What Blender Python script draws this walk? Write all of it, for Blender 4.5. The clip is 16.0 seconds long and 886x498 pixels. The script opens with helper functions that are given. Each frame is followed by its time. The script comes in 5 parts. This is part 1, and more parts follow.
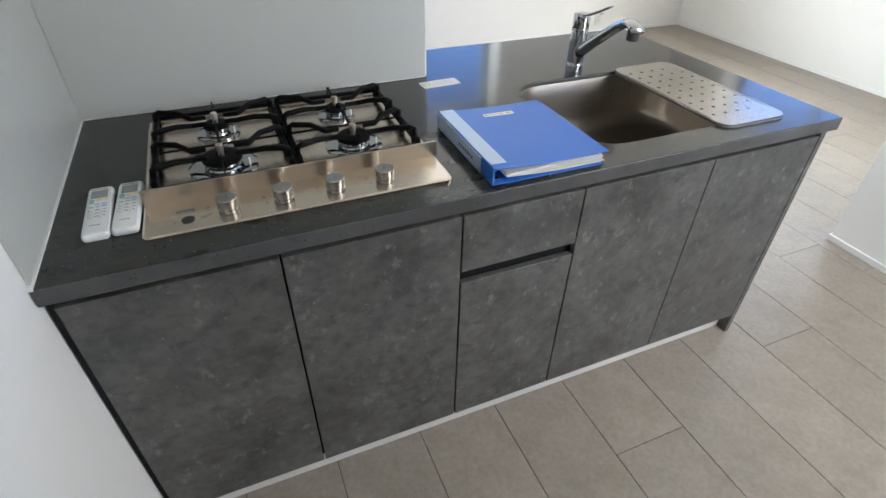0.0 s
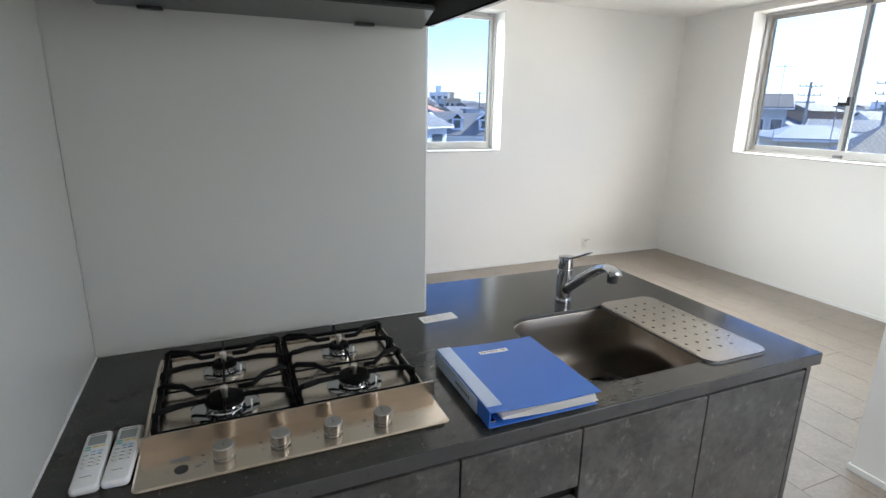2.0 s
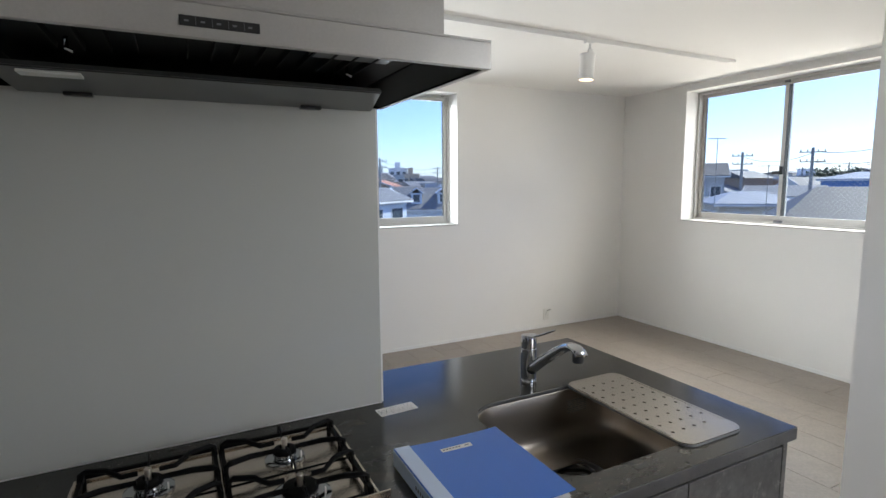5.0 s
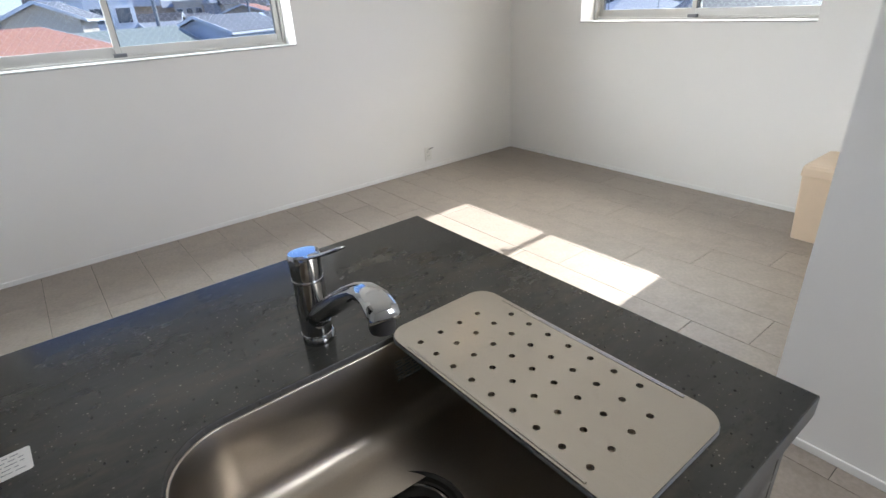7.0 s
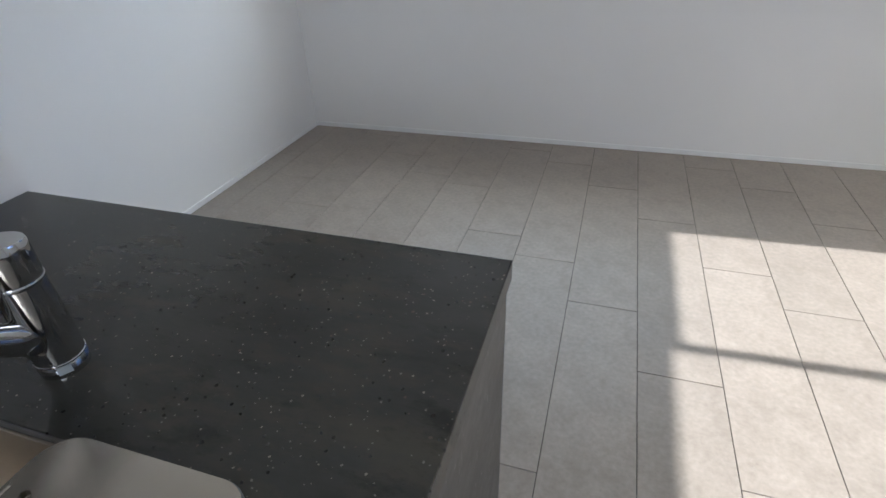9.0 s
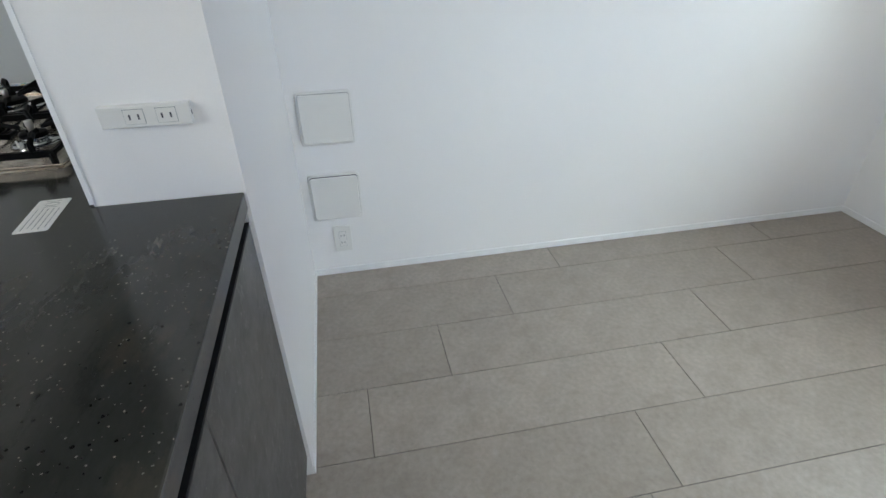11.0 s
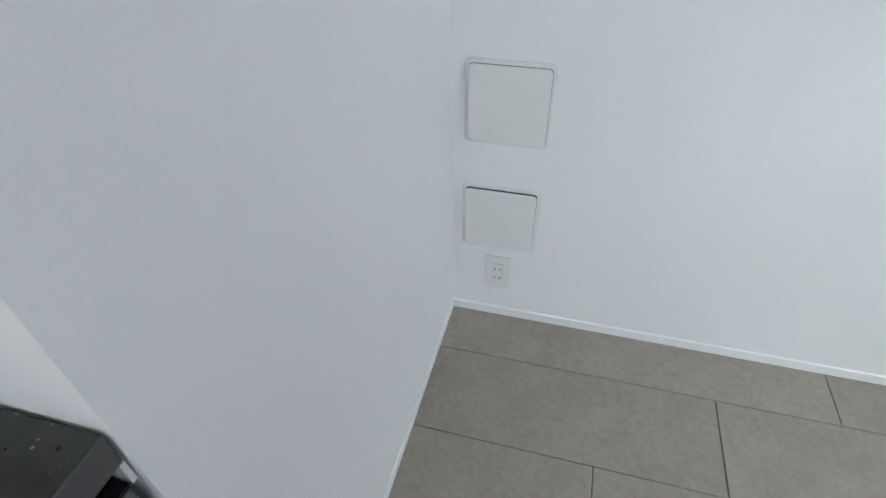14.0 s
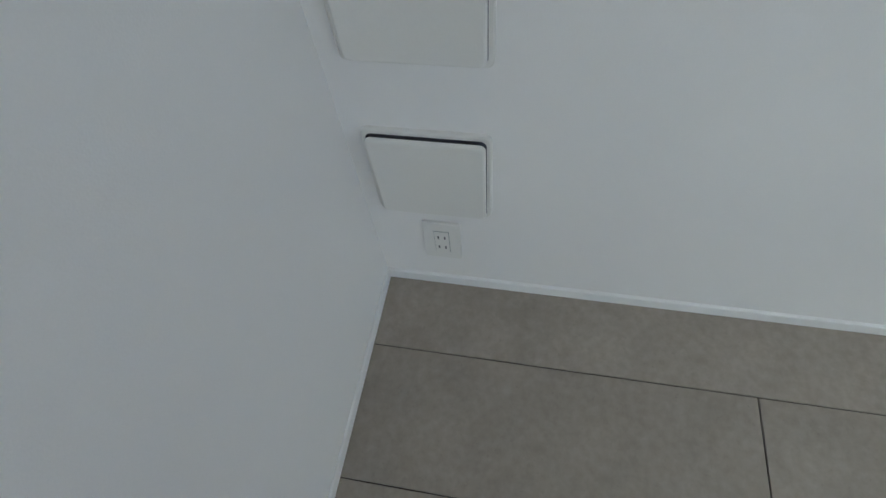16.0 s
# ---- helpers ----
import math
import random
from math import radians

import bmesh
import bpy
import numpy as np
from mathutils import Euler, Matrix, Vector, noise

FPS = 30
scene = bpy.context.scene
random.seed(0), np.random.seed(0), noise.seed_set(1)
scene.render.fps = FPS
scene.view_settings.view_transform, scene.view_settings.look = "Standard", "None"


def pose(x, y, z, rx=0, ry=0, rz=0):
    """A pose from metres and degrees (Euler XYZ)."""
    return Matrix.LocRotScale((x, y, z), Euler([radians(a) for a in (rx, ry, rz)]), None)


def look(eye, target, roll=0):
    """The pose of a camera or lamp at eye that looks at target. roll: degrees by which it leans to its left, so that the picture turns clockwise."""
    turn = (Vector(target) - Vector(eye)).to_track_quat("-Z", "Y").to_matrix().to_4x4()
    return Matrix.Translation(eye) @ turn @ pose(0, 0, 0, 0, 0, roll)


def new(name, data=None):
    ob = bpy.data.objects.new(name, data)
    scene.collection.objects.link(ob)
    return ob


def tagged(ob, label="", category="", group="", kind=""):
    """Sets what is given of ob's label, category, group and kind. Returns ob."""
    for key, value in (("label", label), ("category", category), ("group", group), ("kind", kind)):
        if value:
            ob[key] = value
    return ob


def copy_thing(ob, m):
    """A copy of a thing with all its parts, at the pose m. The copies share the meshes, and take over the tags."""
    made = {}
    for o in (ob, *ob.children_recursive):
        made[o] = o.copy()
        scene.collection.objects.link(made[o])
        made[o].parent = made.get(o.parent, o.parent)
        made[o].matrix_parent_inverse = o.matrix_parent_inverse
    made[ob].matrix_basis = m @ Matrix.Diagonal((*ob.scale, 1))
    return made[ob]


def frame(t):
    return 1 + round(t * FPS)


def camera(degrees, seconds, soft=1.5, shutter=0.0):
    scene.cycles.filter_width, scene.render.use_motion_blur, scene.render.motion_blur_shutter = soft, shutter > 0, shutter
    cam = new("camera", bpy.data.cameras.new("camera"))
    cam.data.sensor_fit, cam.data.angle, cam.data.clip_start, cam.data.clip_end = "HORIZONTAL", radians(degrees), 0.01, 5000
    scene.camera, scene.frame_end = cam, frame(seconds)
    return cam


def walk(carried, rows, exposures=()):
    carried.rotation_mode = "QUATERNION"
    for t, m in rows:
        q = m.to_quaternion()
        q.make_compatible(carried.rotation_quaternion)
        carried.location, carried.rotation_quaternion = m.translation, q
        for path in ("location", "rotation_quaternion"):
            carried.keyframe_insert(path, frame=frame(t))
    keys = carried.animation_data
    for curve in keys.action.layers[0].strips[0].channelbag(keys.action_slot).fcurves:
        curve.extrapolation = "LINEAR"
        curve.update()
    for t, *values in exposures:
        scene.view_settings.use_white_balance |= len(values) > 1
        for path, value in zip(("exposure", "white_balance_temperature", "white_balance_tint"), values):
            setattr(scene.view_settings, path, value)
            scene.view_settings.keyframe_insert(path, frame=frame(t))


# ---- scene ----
cam = camera(80.8, 16.0)
PATH = [
    (0, (0.362, -0.814, 1.414), (0.994, 0.642, 0.196), 1.1),
    (0.5, (0.363, -0.816, 1.438), (1.037, 0.755, 0.402), 0.9),
    (1, (0.361, -0.821, 1.468), (1.082, 0.851, 0.639), 1.1),
    (1.5, (0.363, -0.823, 1.491), (1.106, 0.911, 0.828), 1.1),
    (2, (0.362, -0.831, 1.508), (1.115, 0.948, 0.987), 0.9),
    (2.3, (0.365, -0.83, 1.524), (1.118, 0.965, 1.063), 0.7),
    (3, (0.369, -0.838, 1.545), (1.129, 0.986, 1.233), 0.4),
    (5.3, (0.436, -0.732, 1.512), (1.389, 1.008, 1.255), -1.2),
    (5.5, (0.503, -0.638, 1.484), (1.507, 1.06, 1.153), -1.9),
    (6, (0.687, -0.424, 1.469), (1.778, 1.153, 0.903), -3.2),
    (6.5, (0.883, -0.274, 1.409), (2.03, 1.179, 0.655), -2.9),
    (7, (1.161, -0.128, 1.373), (2.251, 1.307, 0.507), -3.3),
    (7.2, (1.286, -0.099, 1.347), (2.288, 1.371, 0.432), -3.6),
    (7.5, (1.492, -0.076, 1.322), (2.326, 1.453, 0.338), -4.8),
    (8, (1.744, 0.009, 1.301), (2.237, 1.649, 0.270), -4.5),
    (8.5, (1.916, 0.180, 1.286), (1.895, 1.870, 0.221), -3.0),
    (9, (2.005, 0.332, 1.279), (1.468, 1.918, 0.186), -2.4),
    (9.2, (2.036, 0.409, 1.274), (1.3, 1.918, 0.186), -2.5),
    (10.25, (2.095, 0.84, 1.27), (0.79, 1.66, 0.2), -1.5),
    (11.3, (1.737, 1.189, 1.268), (0.046, 1.279, 0.204), -0.5),
    (11.5, (1.677, 1.185, 1.259), (-0.012, 1.134, 0.189), -0.3),
    (12, (1.572, 1.167, 1.252), (-0.08, 0.793, 0.188), -0.9),
    (12.5, (1.511, 1.179, 1.244), (-0.119, 0.676, 0.199), -0.8),
    (13, (1.454, 1.174, 1.24), (-0.171, 0.667, 0.191), -0.6),
    (13.5, (1.306, 1.197, 1.2), (-0.249, 0.736, 0.03), -0.8),
    (14, (1.069, 1.23, 1.174), (-0.39, 0.819, -0.131), -1.2),
    (14.5, (0.824, 1.24, 1.116), (-0.572, 0.872, -0.268), -2.5),
    (15, (0.641, 1.223, 1.062), (-0.626, 0.897, -0.451), -3.9),
    (15.5, (0.552, 1.226, 1.01), (-0.555, 0.914, -0.626), -6.2),
    (16, (0.514, 1.238, 0.992), (-0.498, 0.937, -0.707), -7.9),
]
EXPOSURES = [(0.0, 2.55, 6350, 6), (1.0, 2.35, 6350, 6), (2.0, 2.12, 6400, 7), (3.0, 1.8, 6400, 8), (5.5, 1.55, 6550, 8), (6.2, 1.7, 6550, 9), (7.0, 1.75, 6500, 9),
             (8.0, 1.6, 6400, 8), (9.0, 1.3, 6150, 9), (11.3, 1.95, 6300, 4), (13.0, 2.0, 6300, 4), (13.8, 2.0, 6300, 4), (14.5, 1.5, 6300, 3), (16.0, 1.25, 6350, 2)]
walk(cam, [(t, look(eye, target, roll)) for t, eye, target, roll in PATH], EXPOSURES)

# ---------------------------------------------------------------- light
scene.world = bpy.data.worlds.new("world")
scene.world.use_nodes = True
_wn = scene.world.node_tree
_sky = _wn.nodes.new("ShaderNodeTexSky")
_sky.sky_type = "NISHITA"
_sky.sun_disc = False
_sky.sun_elevation = radians(40.2)
_sky.sun_rotation = radians(87.7)
_sky.dust_density = 0.4
_sky.ozone_density = 2.5
_bg = _wn.nodes["Background"]
_bg.inputs[1].default_value = 0.15
_tint = _wn.nodes.new("ShaderNodeVectorMath")
_tint.operation = "MULTIPLY"
_tint.inputs[1].default_value = (0.80, 0.90, 1.32)
_wn.links.new(_sky.outputs[0], _tint.inputs[0])
_wn.links.new(_tint.outputs[0], _bg.inputs[0])

sun = new("sun", bpy.data.lights.new("sun", "SUN"))
sun.data.energy, sun.data.angle, sun.data.color = 4.6, radians(0.6), (1.0, 0.985, 0.96)
sun.matrix_world = look((9, 2.3, 8), (9 - 1.0, 2.3 - 0.041, 8 - 0.845))


def window_fill(name, eye, target, sx, sy, watts, color):
    """An added area lamp, kept out of view, that stands in for daylight through a window."""
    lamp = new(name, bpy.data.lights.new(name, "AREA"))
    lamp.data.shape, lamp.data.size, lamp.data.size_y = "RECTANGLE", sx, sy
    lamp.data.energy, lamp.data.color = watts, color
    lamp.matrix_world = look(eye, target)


# added fill lamps, standing in for open sky above and sunlit town below
window_fill("sky_light_north", (1.75, 6.70, 5.60), (1.75, 3.60, 1.75), 9.0, 2.6, 440, (0.87, 0.945, 1.0))
window_fill("sky_light_northeast", (6.50, 7.30, 3.40), (1.75, 3.60, 1.70), 2.4, 2.4, 130, (0.88, 0.95, 1.0))
window_fill("sky_light_northwest", (-3.40, 7.80, 3.90), (1.75, 3.60, 1.75), 6.0, 3.6, 500, (0.92, 0.965, 1.0))
window_fill("sky_light_east", (8.00, 1.92, 5.60), (4.95, 1.92, 1.76), 8.0, 2.6, 400, (1.0, 0.965, 0.90))
window_fill("sky_light_southeast", (8.60, -4.00, 4.70), (4.95, 1.92, 1.76), 10.0, 4.0, 165, (1.0, 0.95, 0.86))
window_fill("town_light_north", (1.75, 8.50, 0.05), (1.75, 3.60, 1.76), 8.0, 1.2, 230, (0.97, 0.99, 0.99))
window_fill("town_light_east", (9.80, 1.92, 0.05), (4.95, 1.92, 1.76), 8.0, 1.2, 230, (1.0, 0.935, 0.83))
# added fill lamp at a made-up window in the unseen back wall
window_fill("sky_light_kitchen", (2.32, -1.60, 1.70), (2.15, -0.35, 0.55), 0.8, 1.0, 6.6, (1.0, 0.98, 0.93))

# ---------------------------------------------------------------- materials


def material(name, rough=0.5, metal=0.0, color=(0.8, 0.8, 0.8), vary=0.0, scale=4.0, grain=0.0, grain_scale=300.0,
             bump=0.0, bump_scale=200.0, rough_vary=0.0, spec=0.5, coat=0.0, random_tint=0.0, stretch=(1, 1, 1)):
    """A Principled material with stains at one scale, grain at another and fine relief."""
    m = bpy.data.materials.new(name)
    m.use_nodes = True
    nt = m.node_tree
    n, k = nt.nodes, nt.links
    p = n["Principled BSDF"]
    p.inputs["Roughness"].default_value = rough
    p.inputs["Metallic"].default_value = metal
    p.inputs["Base Color"].default_value = (*color, 1)
    p.inputs["Specular IOR Level"].default_value = spec
    p.inputs["Coat Weight"].default_value = coat
    co = n.new("ShaderNodeTexCoord")
    mp = n.new("ShaderNodeMapping")
    mp.inputs["Scale"].default_value = stretch
    k.new(co.outputs["Object"], mp.inputs[0])
    out = None
    if vary or grain:
        a = n.new("ShaderNodeTexNoise")
        a.inputs["Scale"].default_value, a.inputs["Detail"].default_value = scale, 6
        a.inputs["Roughness"].default_value = 0.62
        k.new(mp.outputs[0], a.inputs["Vector"])
        b = n.new("ShaderNodeTexNoise")
        b.inputs["Scale"].default_value, b.inputs["Detail"].default_value = grain_scale, 2
        k.new(mp.outputs[0], b.inputs["Vector"])
        m1 = n.new("ShaderNodeMapRange")
        m1.inputs[1].default_value, m1.inputs[2].default_value = 0.25, 0.75
        m1.inputs[3].default_value, m1.inputs[4].default_value = 1 - vary, 1 + vary
        k.new(a.outputs[0], m1.inputs[0])
        m2 = n.new("ShaderNodeMapRange")
        m2.inputs[1].default_value, m2.inputs[2].default_value = 0.25, 0.75
        m2.inputs[3].default_value, m2.inputs[4].default_value = 1 - grain, 1 + grain
        k.new(b.outputs[0], m2.inputs[0])
        mul = n.new("ShaderNodeMath")
        mul.operation = "MULTIPLY"
        k.new(m1.outputs[0], mul.inputs[0])
        k.new(m2.outputs[0], mul.inputs[1])
        out = mul.outputs[0]
        if random_tint:
            inf = n.new("ShaderNodeObjectInfo")
            m3 = n.new("ShaderNodeMapRange")
            m3.inputs[3].default_value, m3.inputs[4].default_value = 1 - random_tint, 1 + random_tint
            k.new(inf.outputs["Random"], m3.inputs[0])
            mul2 = n.new("ShaderNodeMath")
            mul2.operation = "MULTIPLY"
            k.new(out, mul2.inputs[0])
            k.new(m3.outputs[0], mul2.inputs[1])
            out = mul2.outputs[0]
        vm = n.new("ShaderNodeVectorMath")
        vm.operation = "SCALE"
        vm.inputs[0].default_value = color
        k.new(out, vm.inputs["Scale"])
        k.new(vm.outputs[0], p.inputs["Base Color"])
        if rough_vary:
            m4 = n.new("ShaderNodeMapRange")
            m4.inputs[1].default_value, m4.inputs[2].default_value = 0.3, 0.7
            m4.inputs[3].default_value, m4.inputs[4].default_value = rough - rough_vary, rough + rough_vary
            k.new(a.outputs[0], m4.inputs[0])
            k.new(m4.outputs[0], p.inputs["Roughness"])
    if bump:
        c = n.new("ShaderNodeTexNoise")
        c.inputs["Scale"].default_value, c.inputs["Detail"].default_value = bump_scale, 3
        k.new(mp.outputs[0], c.inputs["Vector"])
        bp = n.new("ShaderNodeBump")
        bp.inputs["Strength"].default_value, bp.inputs["Distance"].default_value = bump, 0.002
        k.new(c.outputs[0], bp.inputs["Height"])
        k.new(bp.outputs[0], p.inputs["Normal"])
    return m


WALL = material("white_wallpaper", 0.75, color=(0.80, 0.79, 0.77), vary=0.012, scale=1.5, grain=0.012, grain_scale=500, bump=0.10, bump_scale=420)
CEIL = material("white_ceiling_paper", 0.8, color=(0.82, 0.81, 0.79), vary=0.012, scale=1.2, grain=0.01, bump=0.25, bump_scale=400)
# grey instead of trim white, to put the sill's shade into its colour
SILL = material("shaded_sill", 0.45, color=(0.46, 0.46, 0.455), vary=0.02, scale=3, grain=0.01)
TRIM = material("white_trim", 0.45, color=(0.80, 0.80, 0.79), vary=0.015, scale=3, grain=0.01)
PANEL = material("white_kitchen_panel", 0.16, color=(0.525, 0.530, 0.500), vary=0.015, scale=2, grain=0.008, bump=0.02, bump_scale=6, rough_vary=0.03)
PLANK = material("stone_look_vinyl", 0.42, color=(0.278, 0.240, 0.206), vary=0.15, scale=7.5, grain=0.09, grain_scale=60, bump=0.05, bump_scale=160, rough_vary=0.06, random_tint=0.05)
GROOVE = material("floor_joint", 0.8, color=(0.04, 0.033, 0.027), vary=0.1, grain=0.05)
# near-black, so that the colour holds the shade of recesses and gaps
DARK = material("black_recess_shade", 0.6, spec=0.1, color=(0.012, 0.012, 0.013), vary=0.1, grain=0.05)
KICK = material("light_grey_kickboard", 0.5, color=(0.62, 0.62, 0.61), vary=0.03, grain=0.02)
STEEL = material("satin_steel", 0.33, 1.0, (0.50, 0.455, 0.40), vary=0.04, scale=5, grain=0.03, grain_scale=260)
CHAMP = material("champagne_steel", 0.23, 1.0, (0.66, 0.58, 0.49), vary=0.03, scale=4, grain=0.05, grain_scale=240, bump=0.02, bump_scale=220, rough_vary=0.04, stretch=(1, 12, 1))
BOARD = material("beige_perforated_steel", 0.17, 0.9, (0.43, 0.40, 0.36), vary=0.02, scale=3, grain=0.02, grain_scale=300, bump=0.04, bump_scale=2200, stretch=(1, 0.01, 1))
CHROME = material("chrome", 0.06, 1.0, (0.46, 0.47, 0.48), vary=0.02, scale=8, grain=0.01)
CHROMEDARK = material("dark_chrome", 0.10, 1.0, (0.16, 0.155, 0.15), vary=0.02, scale=8, grain=0.01)
KNOB = material("grey_turned_metal", 0.26, 1.0, (0.38, 0.37, 0.355), vary=0.03, scale=8, grain=0.03)
IRON = material("black_enamel_iron", 0.5, spec=0.07, color=(0.0045, 0.0045, 0.0045), vary=0.2, scale=20, grain=0.1, bump=0.1, bump_scale=300)
BLACK = material("black_plastic", 0.35, color=(0.014, 0.014, 0.015), vary=0.1, grain=0.05)
ALU = material("silver_aluminium", 0.42, 0.5, (0.50, 0.49, 0.47), vary=0.03, scale=5, grain=0.03)
HOOD = material("silver_painted_metal", 0.36, 0.6, (0.47, 0.457, 0.442), vary=0.04, scale=4, grain=0.03, grain_scale=200)
HOODIN = material("dark_hood_inside", 0.55, 0.0, (0.005, 0.006, 0.0062), spec=0.08, vary=0.1, scale=6, grain=0.05)
BAFFLE = material("grey_baffle_plate", 0.32, 0.1, (0.055, 0.058, 0.058), vary=0.03, scale=5, grain=0.02)
PLASTIC = material("white_plastic", 0.35, color=(0.74, 0.73, 0.69), vary=0.012, scale=10, grain=0.01)
REMOTE = material("white_remote_plastic", 0.3, color=(0.80, 0.81, 0.82), vary=0.012, scale=10, grain=0.01)
# display grey, also used for painted shadow lines round socket inserts
LCD_SHADE = material("grey_lcd_and_shade", 0.25, color=(0.30, 0.33, 0.33), vary=0.03, grain=0.02)
BLUE = material("blue_polypropylene", 0.36, color=(0.030, 0.150, 0.56), vary=0.03, scale=6, grain=0.03, bump=0.06, bump_scale=500)
PALEBLUE = material("pale_blue_plastic", 0.32, color=(0.52, 0.62, 0.78), vary=0.02, scale=6, grain=0.02)
PAPER = material("white_paper", 0.7, color=(0.78, 0.77, 0.74), vary=0.03, scale=12, grain=0.05, grain_scale=400)
INK = material("dark_ink", 0.6, color=(0.05, 0.05, 0.06), vary=0.05, grain=0.02)
GREYINK = material("grey_ink", 0.6, color=(0.16, 0.165, 0.18), vary=0.05, grain=0.02)
GREEN = material("green_button", 0.45, color=(0.12, 0.45, 0.36), vary=0.03, grain=0.02)
YELLOW = material("yellow_button", 0.45, color=(0.75, 0.55, 0.10), vary=0.03, grain=0.02)
SKYB = material("blue_button", 0.45, color=(0.35, 0.52, 0.78), vary=0.03, grain=0.02)
CARD = material("beige_plastic_bin", 0.45, color=(0.68, 0.54, 0.40), vary=0.04, scale=8, grain=0.03, bump=0.05, bump_scale=200)
RUBBER = material("dark_rubber", 0.5, color=(0.03, 0.03, 0.03), vary=0.1, grain=0.05)


def patched(m, layers):
    """Lays soft-edged patches of other tones over a material's base colour."""
    nt = m.node_tree
    n, k = nt.nodes, nt.links
    p = n["Principled BSDF"]
    base_in = p.inputs["Base Color"].links[0].from_socket
    co = n.new("ShaderNodeTexCoord")
    for scale, stretch, lo, hi, tone, amount in layers:
        mp = n.new("ShaderNodeMapping")
        mp.inputs["Scale"].default_value = stretch
        mp.inputs["Rotation"].default_value = (0, scale * 0.05, 0)
        mp.inputs["Location"].default_value = (scale, scale * 0.3, 0)
        k.new(co.outputs["Object"], mp.inputs[0])
        t = n.new("ShaderNodeTexNoise")
        t.inputs["Scale"].default_value, t.inputs["Detail"].default_value, t.inputs["Roughness"].default_value = scale, 7, 0.7
        k.new(mp.outputs[0], t.inputs["Vector"])
        r = n.new("ShaderNodeMapRange")
        r.inputs[1].default_value, r.inputs[2].default_value, r.inputs[4].default_value = lo, hi, amount
        k.new(t.outputs[0], r.inputs[0])
        mix = n.new("ShaderNodeMix")
        mix.data_type = "RGBA"
        k.new(r.outputs[0], mix.inputs["Factor"])
        k.new(base_in, mix.inputs["A"])
        mix.inputs["B"].default_value = (*tone, 1)
        base_in = mix.outputs["Result"]
    k.new(base_in, p.inputs["Base Color"])
    return m


def worktop_material(name, rough, spec, color):
    """Dark solid surface with pale and black chips."""
    m = material(name, rough, spec=spec, color=color, vary=0.35, scale=5, grain=0.06, grain_scale=60, stretch=(1, 2.2, 1), rough_vary=0.02)
    patched(m, ((6, (0.7, 1.6, 1), 0.50, 0.66, tuple(c * f for c, f in zip(color, (1.75, 1.55, 1.30))), 0.8), (16, (0.7, 1.6, 1), 0.55, 0.68, tuple(c * 0.4 for c in color), 0.75)))
    nt = m.node_tree
    n, k = nt.nodes, nt.links
    p = n["Principled BSDF"]
    base = p.inputs["Base Color"].links[0].from_socket
    co = n.new("ShaderNodeTexCoord")
    wob = n.new("ShaderNodeTexNoise")
    wob.inputs["Scale"].default_value, wob.inputs["Detail"].default_value = 420, 1
    k.new(co.outputs["Object"], wob.inputs["Vector"])
    bend = n.new("ShaderNodeVectorMath")
    bend.operation = "MULTIPLY_ADD"
    bend.inputs[1].default_value = (0.0022, 0.0022, 0.0022)
    k.new(wob.outputs["Color"], bend.inputs[0])
    k.new(co.outputs["Object"], bend.inputs[2])
    for scale, size, share, tone, seed in ((165, 0.23, 0.34, (0.150, 0.145, 0.132), 2.0), (105, 0.17, 0.26, (0.22, 0.20, 0.17), 4.0),
                                           (120, 0.28, 0.36, (0.006, 0.006, 0.006), 9.0), (75, 0.16, 0.40, (0.085, 0.066, 0.054), 13.0)):
        off = n.new("ShaderNodeMapping")
        off.inputs["Location"].default_value = (seed, seed * 0.7, seed * 0.3)
        k.new(bend.outputs[0], off.inputs[0])
        v = n.new("ShaderNodeTexVoronoi")
        v.inputs["Scale"].default_value = scale
        k.new(off.outputs[0], v.inputs["Vector"])
        sep = n.new("ShaderNodeSeparateColor")
        k.new(v.outputs["Color"], sep.inputs[0])
        wide = n.new("ShaderNodeMath")
        wide.operation = "MULTIPLY"
        wide.inputs[1].default_value = size
        k.new(sep.outputs[1], wide.inputs[0])
        near = n.new("ShaderNodeMath")
        near.operation = "LESS_THAN"
        k.new(v.outputs["Distance"], near.inputs[0])
        k.new(wide.outputs[0], near.inputs[1])
        few = n.new("ShaderNodeMath")
        few.operation = "LESS_THAN"
        few.inputs[1].default_value = share
        k.new(sep.outputs[0], few.inputs[0])
        both = n.new("ShaderNodeMath")
        both.operation = "MULTIPLY"
        k.new(near.outputs[0], both.inputs[0])
        k.new(few.outputs[0], both.inputs[1])
        mix = n.new("ShaderNodeMix")
        mix.data_type = "RGBA"
        k.new(both.outputs[0], mix.inputs["Factor"])
        k.new(base, mix.inputs["A"])
        mix.inputs["B"].default_value = (*tone, 1)
        base = mix.outputs["Result"]
    k.new(base, p.inputs["Base Color"])
    return m


def glass_material():
    m = bpy.data.materials.new("window_glass")
    m.use_nodes = True
    nt = m.node_tree
    n, k = nt.nodes, nt.links
    n.remove(n["Principled BSDF"])
    tr = n.new("ShaderNodeBsdfTransparent")
    tr.inputs[0].default_value = (0.63, 0.66, 0.67, 1)
    gl = n.new("ShaderNodeBsdfGlossy")
    gl.inputs["Roughness"].default_value = 0.02
    fr = n.new("ShaderNodeFresnel")
    fr.inputs["IOR"].default_value = 1.18
    mx = n.new("ShaderNodeMixShader")
    k.new(fr.outputs[0], mx.inputs[0])
    k.new(tr.outputs[0], mx.inputs[1])
    k.new(gl.outputs[0], mx.inputs[2])
    k.new(mx.outputs[0], n["Material Output"].inputs[0])
    return m


